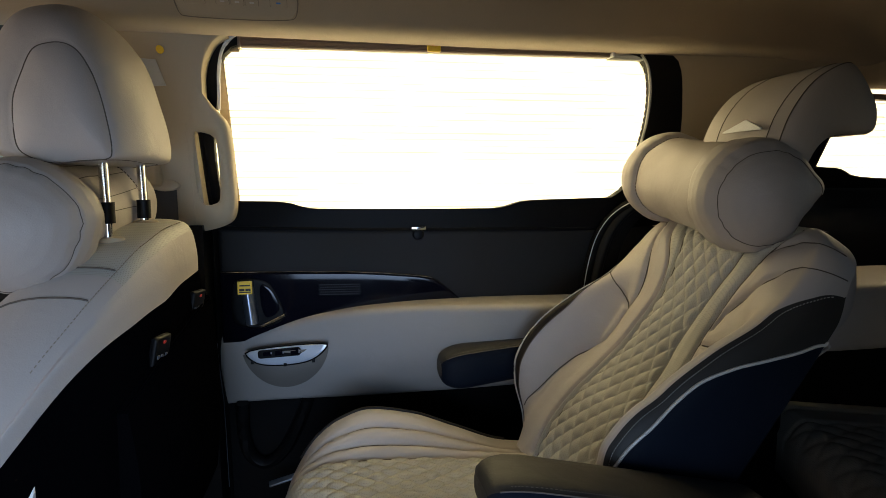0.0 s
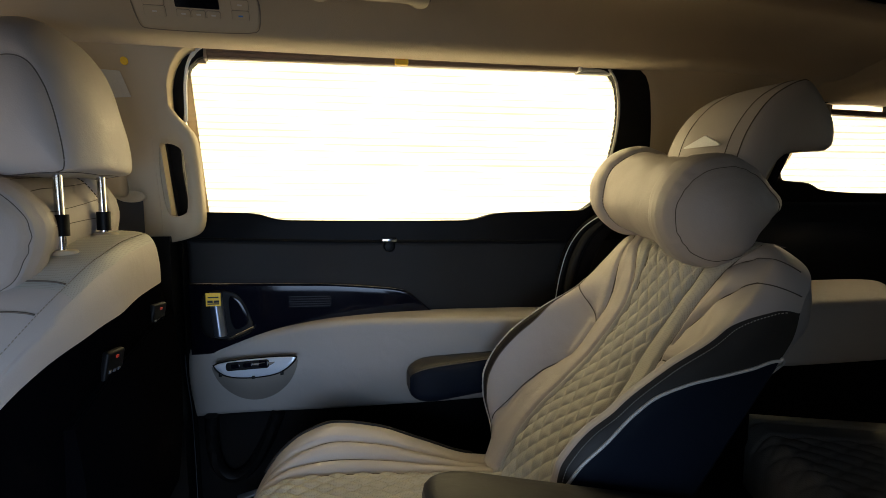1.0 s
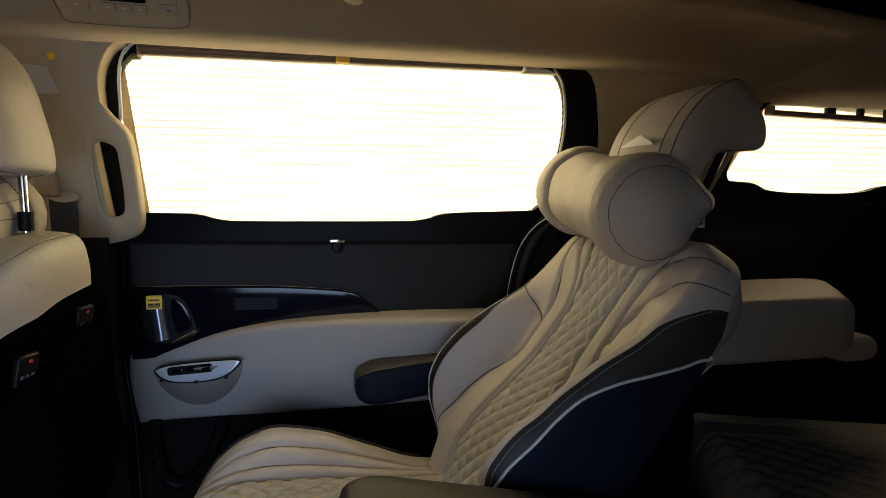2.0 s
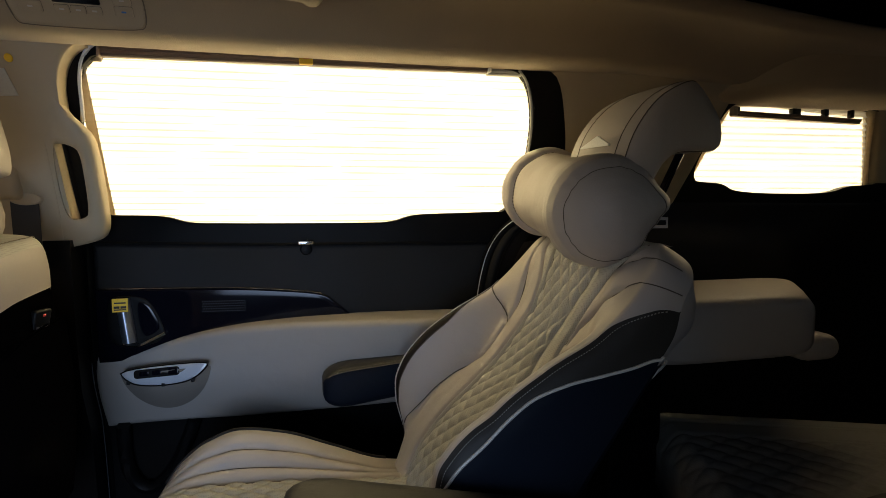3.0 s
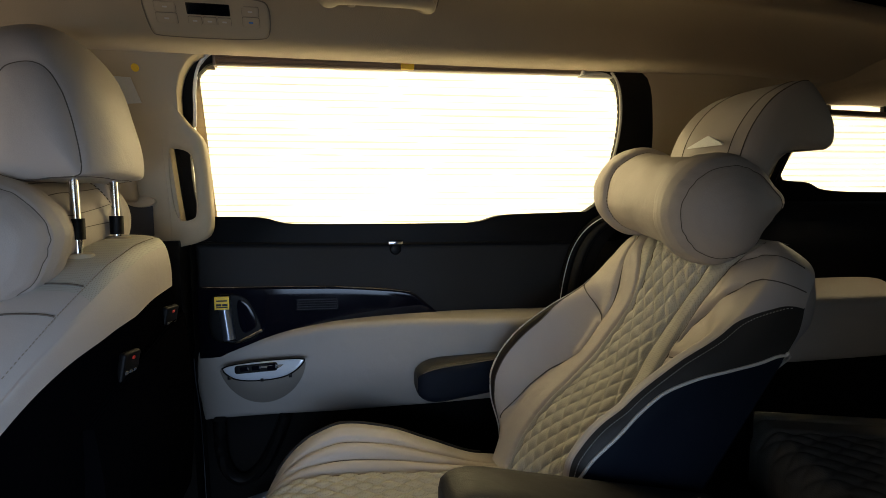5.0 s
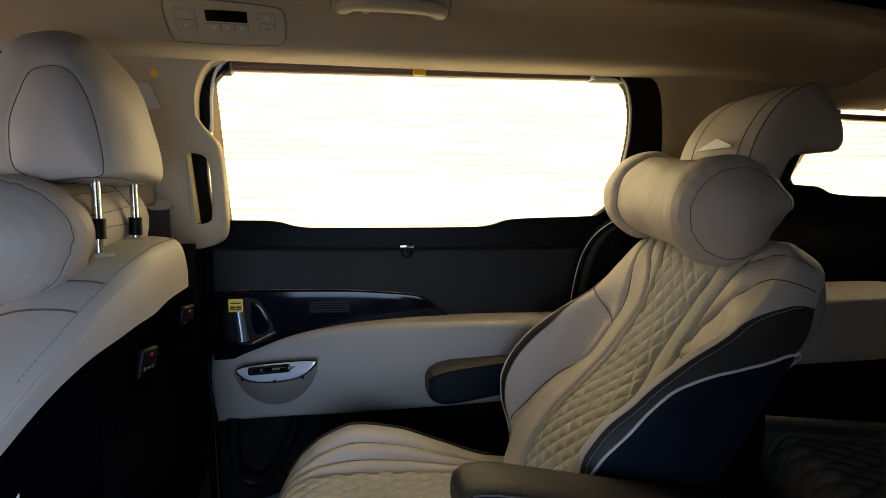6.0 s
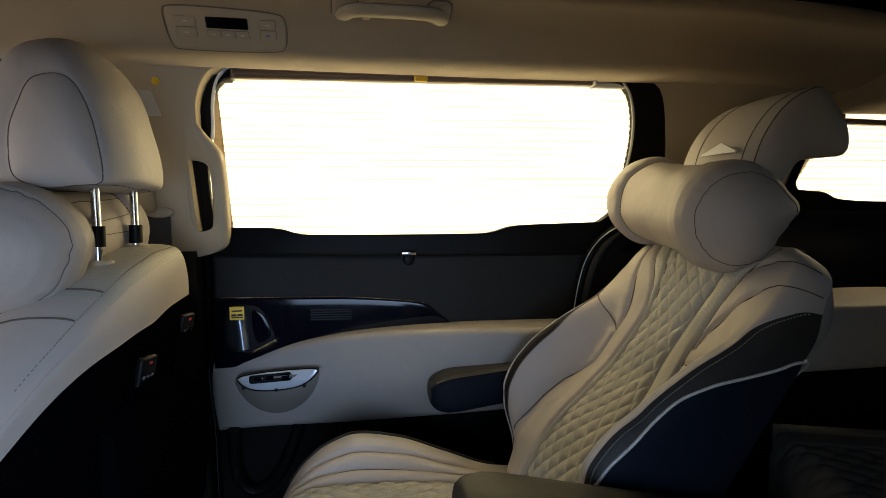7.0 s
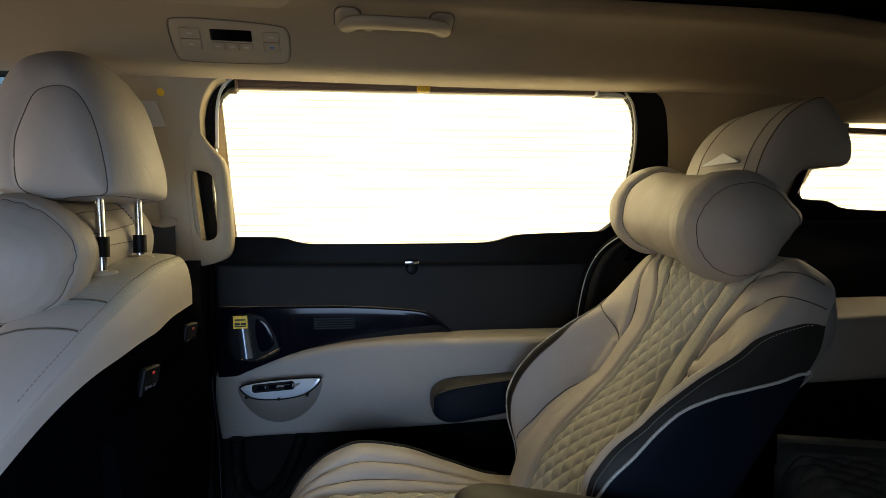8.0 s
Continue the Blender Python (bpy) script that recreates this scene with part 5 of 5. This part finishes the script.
# headrest, its posts and guides
fh = [(x - 0.012 + 0.030 * min(1.0, (z - 1.0) / 0.2), 1.0 + (z - 1.0) * 0.935) for x, z in smooth_path([(-0.335, 0.995), (-0.288, 0.998), (-0.281, 1.012), (-0.290, 1.06), (-0.309, 1.112), (-0.337, 1.178), (-0.366, 1.226), (-0.39, 1.252), (-0.418, 1.266), (-0.45, 1.268), (-0.49, 1.258), (-0.514, 1.232), (-0.536, 1.185), (-0.548, 1.12), (-0.54, 1.03), (-0.50, 0.998), (-0.42, 0.99)], True, 2)]
hrows = []
for q in np.linspace(-90, 90, 45):
    w = math.sin(radians(q))
    e = math.sqrt(max(0, 1 - abs(w) ** 2.6))
    kx, kz = 0.53 + 0.47 * e, 0.68 + 0.32 * e
    cx = -0.375 - 0.04 * e
    hrows.append([(cx + (x - cx) * kx + 0.003 * noise.noise(Vector((x * 12, w * 2, z * 12))), 1.13 + 0.138 * w, 1.0 + (z - 1.0) * (kz if z > 1.0 else 1) + 0.003 * noise.noise(Vector((z * 12, x * 12, w * 2)))) for x, z in fh])
ends = hrows[0], hrows[-1]
for k, dy in ((0.96, 0.0035), (0.85, 0.009), (0.6, 0.016), (0.3, 0.020), (0.03, 0.021)):
    hrows.insert(0, [(-0.385 + (x + 0.385) * k, y - dy, 1.08 + (z - 1.08) * k) for x, y, z in ends[0]])
    hrows.append([(-0.385 + (x + 0.385) * k, y + dy, 1.08 + (z - 1.08) * k) for x, y, z in ends[1]])
fhead = part("headrest", grid(hrows, close_v=True, caps=True), BEIGE, front, "", 180)
for i in (5, len(hrows) - 6):
    part("seam", tube([np.array(p) + np.array((0, -0.0006 if i == 5 else 0.0006, 0)) for p in hrows[i]], 0.0010, 5, closed=True), SEAM, fhead)
part("bottom_seam", tube([np.array(r[1]) + np.array((0.0005, 0, 0)) for r in hrows[6:-6]], 0.0010, 5), SEAM, fhead)
for y, x in ((1.055, -0.365), (1.21, -0.352)):
    z = float(f_top(y - FY))
    post = part("headrest_post", tube([(x - 0.002, y, 1.01), (x, y, z - 0.02)], 0.0075, 14), CHROME, front, "chrome headrest post")
    part("guide", grid([[(x + r * 0.026 * math.cos(a), y + r * 0.02 * math.sin(a), z + h) for a in np.arange(20) * math.pi / 10] for r, h in ((1, -0.01), (1, 0.002), (0.85, 0.006), (0.3, 0.007))], close_v=True, caps=True), TRIM, front)
    part("strap_loop", tube([(x, y, 0.895), (x, y, 0.93)], 0.0125, 12), BLACK, post, "black strap loop")
# pocket and the things tucked in it
part("pocket", solid([[(float(f_rear(w)) + 0.034 + 0.012 * math.sin(math.pi * v), FY + w, 0.36 + (float(f_top(w)) - 0.165 - 0.36) * v) for v in np.linspace(0, 1, 8)] for w in np.linspace(-0.26, 0.2, 20)], [[(float(f_rear(w)) + 0.012, FY + w, 0.36 + (float(f_top(w)) - 0.165 - 0.36) * v) for v in np.linspace(0, 1, 8)] for w in np.linspace(-0.26, 0.2, 20)]), BLACK_CLOTH, front, "black seat-back pocket")
part("pocket_hem", tube([(float(f_rear(w)) + 0.03, FY + w, float(f_top(w)) - 0.162) for w in np.linspace(-0.26, 0.2, 24)], 0.0018, 5), BLACK_CLOTH, front)


part("side_tag", moved(box((-0.004, -0.006, -0.012), (0.004, 0.006, 0.012), 0.001), Matrix.Translation((-0.385, 0.795, 0.568)) @ Matrix.Rotation(radians(-30), 4, "X")), WHITE, front, "small white tag")


def remote(at, yaw, label):
    ob = thing("remote_control", at, label, "remote control", "remote controls")
    m = Matrix.Translation(at) @ Matrix.Rotation(radians(yaw), 4, "Z") @ Matrix.Rotation(radians(12), 4, "Y")
    part("case", moved(box((-0.006, -0.02, -0.07), (0.006, 0.02, 0.05), 0.004, 3), m), BLACK, ob)
    part("power_button", moved(box((0.005, -0.002, 0.038), (0.0078, 0.004, 0.043), 0.001), m), RED, ob, "red button")
    for i in range(3):
        for j in range(3):
            part("button", moved(box((0.005, -0.014 + 0.010 * i, -0.01 + 0.012 * j), (0.0078, -0.008 + 0.010 * i, -0.004 + 0.012 * j), 0.001), m), KEY, ob)
    return ob


remote((-0.284, 0.995, 0.668), -20, "black remote control with pale buttons in the seat-back pocket")
remote((-0.268, 1.20, 0.704), -20, "black remote control with a red button in the seat-back pocket")

bolster_pillow("neck_pillow", (-0.458, 0.885, 0.892), (-0.458, 1.38, 0.925), 0.107, "plump beige leather neck roll strapped before the front headrest posts", ribs=(0.05, 0.42, 0.8, 1.25), ears=0.25, ring_at=0.054)

# ---- third row ----
third = thing("third_row_seat", (1.25, 1.1, 0.0), "beige third row seat with folded backrest, in shadow", "car seat", "van seats")
part("backrest", grid([[(x0 + (x1 - x0) * (0.5 + 0.5 * math.copysign(abs(math.cos(q)) ** 0.35, math.cos(q))), y, 0.69 + 0.068 * k * math.copysign(abs(math.sin(q)) ** 0.35, math.sin(q))) for q in np.arange(48) * math.pi / 24] for y, k, x0, x1 in ((0.945, 0.3, 0.93, 1.22), (0.949, 0.75, 0.90, 1.262), (0.958, 0.92, 0.885, 1.278), (0.975, 1.0, 0.875, 1.29), (1.09, 1.0, 0.87, 1.39), (1.20, 1.0, 0.865, 1.478), (1.228, 0.93, 0.87, 1.49), (1.24, 0.6, 0.89, 1.48))], close_v=True, caps=True), BEIGE, third)
part("side_bolster", box((1.27, 0.97, 0.602), (1.378, 1.12, 0.660), 0.028, 5), BEIGE, third)
U, V = np.meshgrid(np.linspace(0.0, 0.85, 150), np.linspace(0.0, 0.72, 140), indexing="ij")
a, b = (U / 0.075 + V / 0.06) * math.pi, (U / 0.075 - V / 0.06) * math.pi
g = np.minimum(np.abs(V - 0.09), np.abs(V - 0.17))
edge = np.minimum(np.minimum(U, 0.85 - U), np.minimum(V, 0.72 - V))
Z = 0.42 + np.where(V > 0.17, 0.007 * (np.abs(np.sin(a)) * np.abs(np.sin(b))) ** 0.5, 0.004) - 0.006 * np.exp(-(g / 0.007) ** 2) - 0.05 * np.clip(1 - edge / 0.05, 0, 1) ** 2
X, Y = 1.07 + 0.92 * U - 0.32 * V, 1.265 - 0.39 * U - 0.95 * V
part("cushion", solid(np.stack([X, Y, Z], -1), np.stack([X, Y, np.full(X.shape, 0.28)], -1)), BEIGE_PERF, third, "quilted beige cushion", 180)
part("base", box((1.06, 0.36, 0.0), (1.85, 1.05, 0.30), 0.02), BLACK, third)
part("backrest_bracket", box((0.90, 1.14, 0.0), (1.04, 1.22, 0.64), 0.01), BLACK, third)
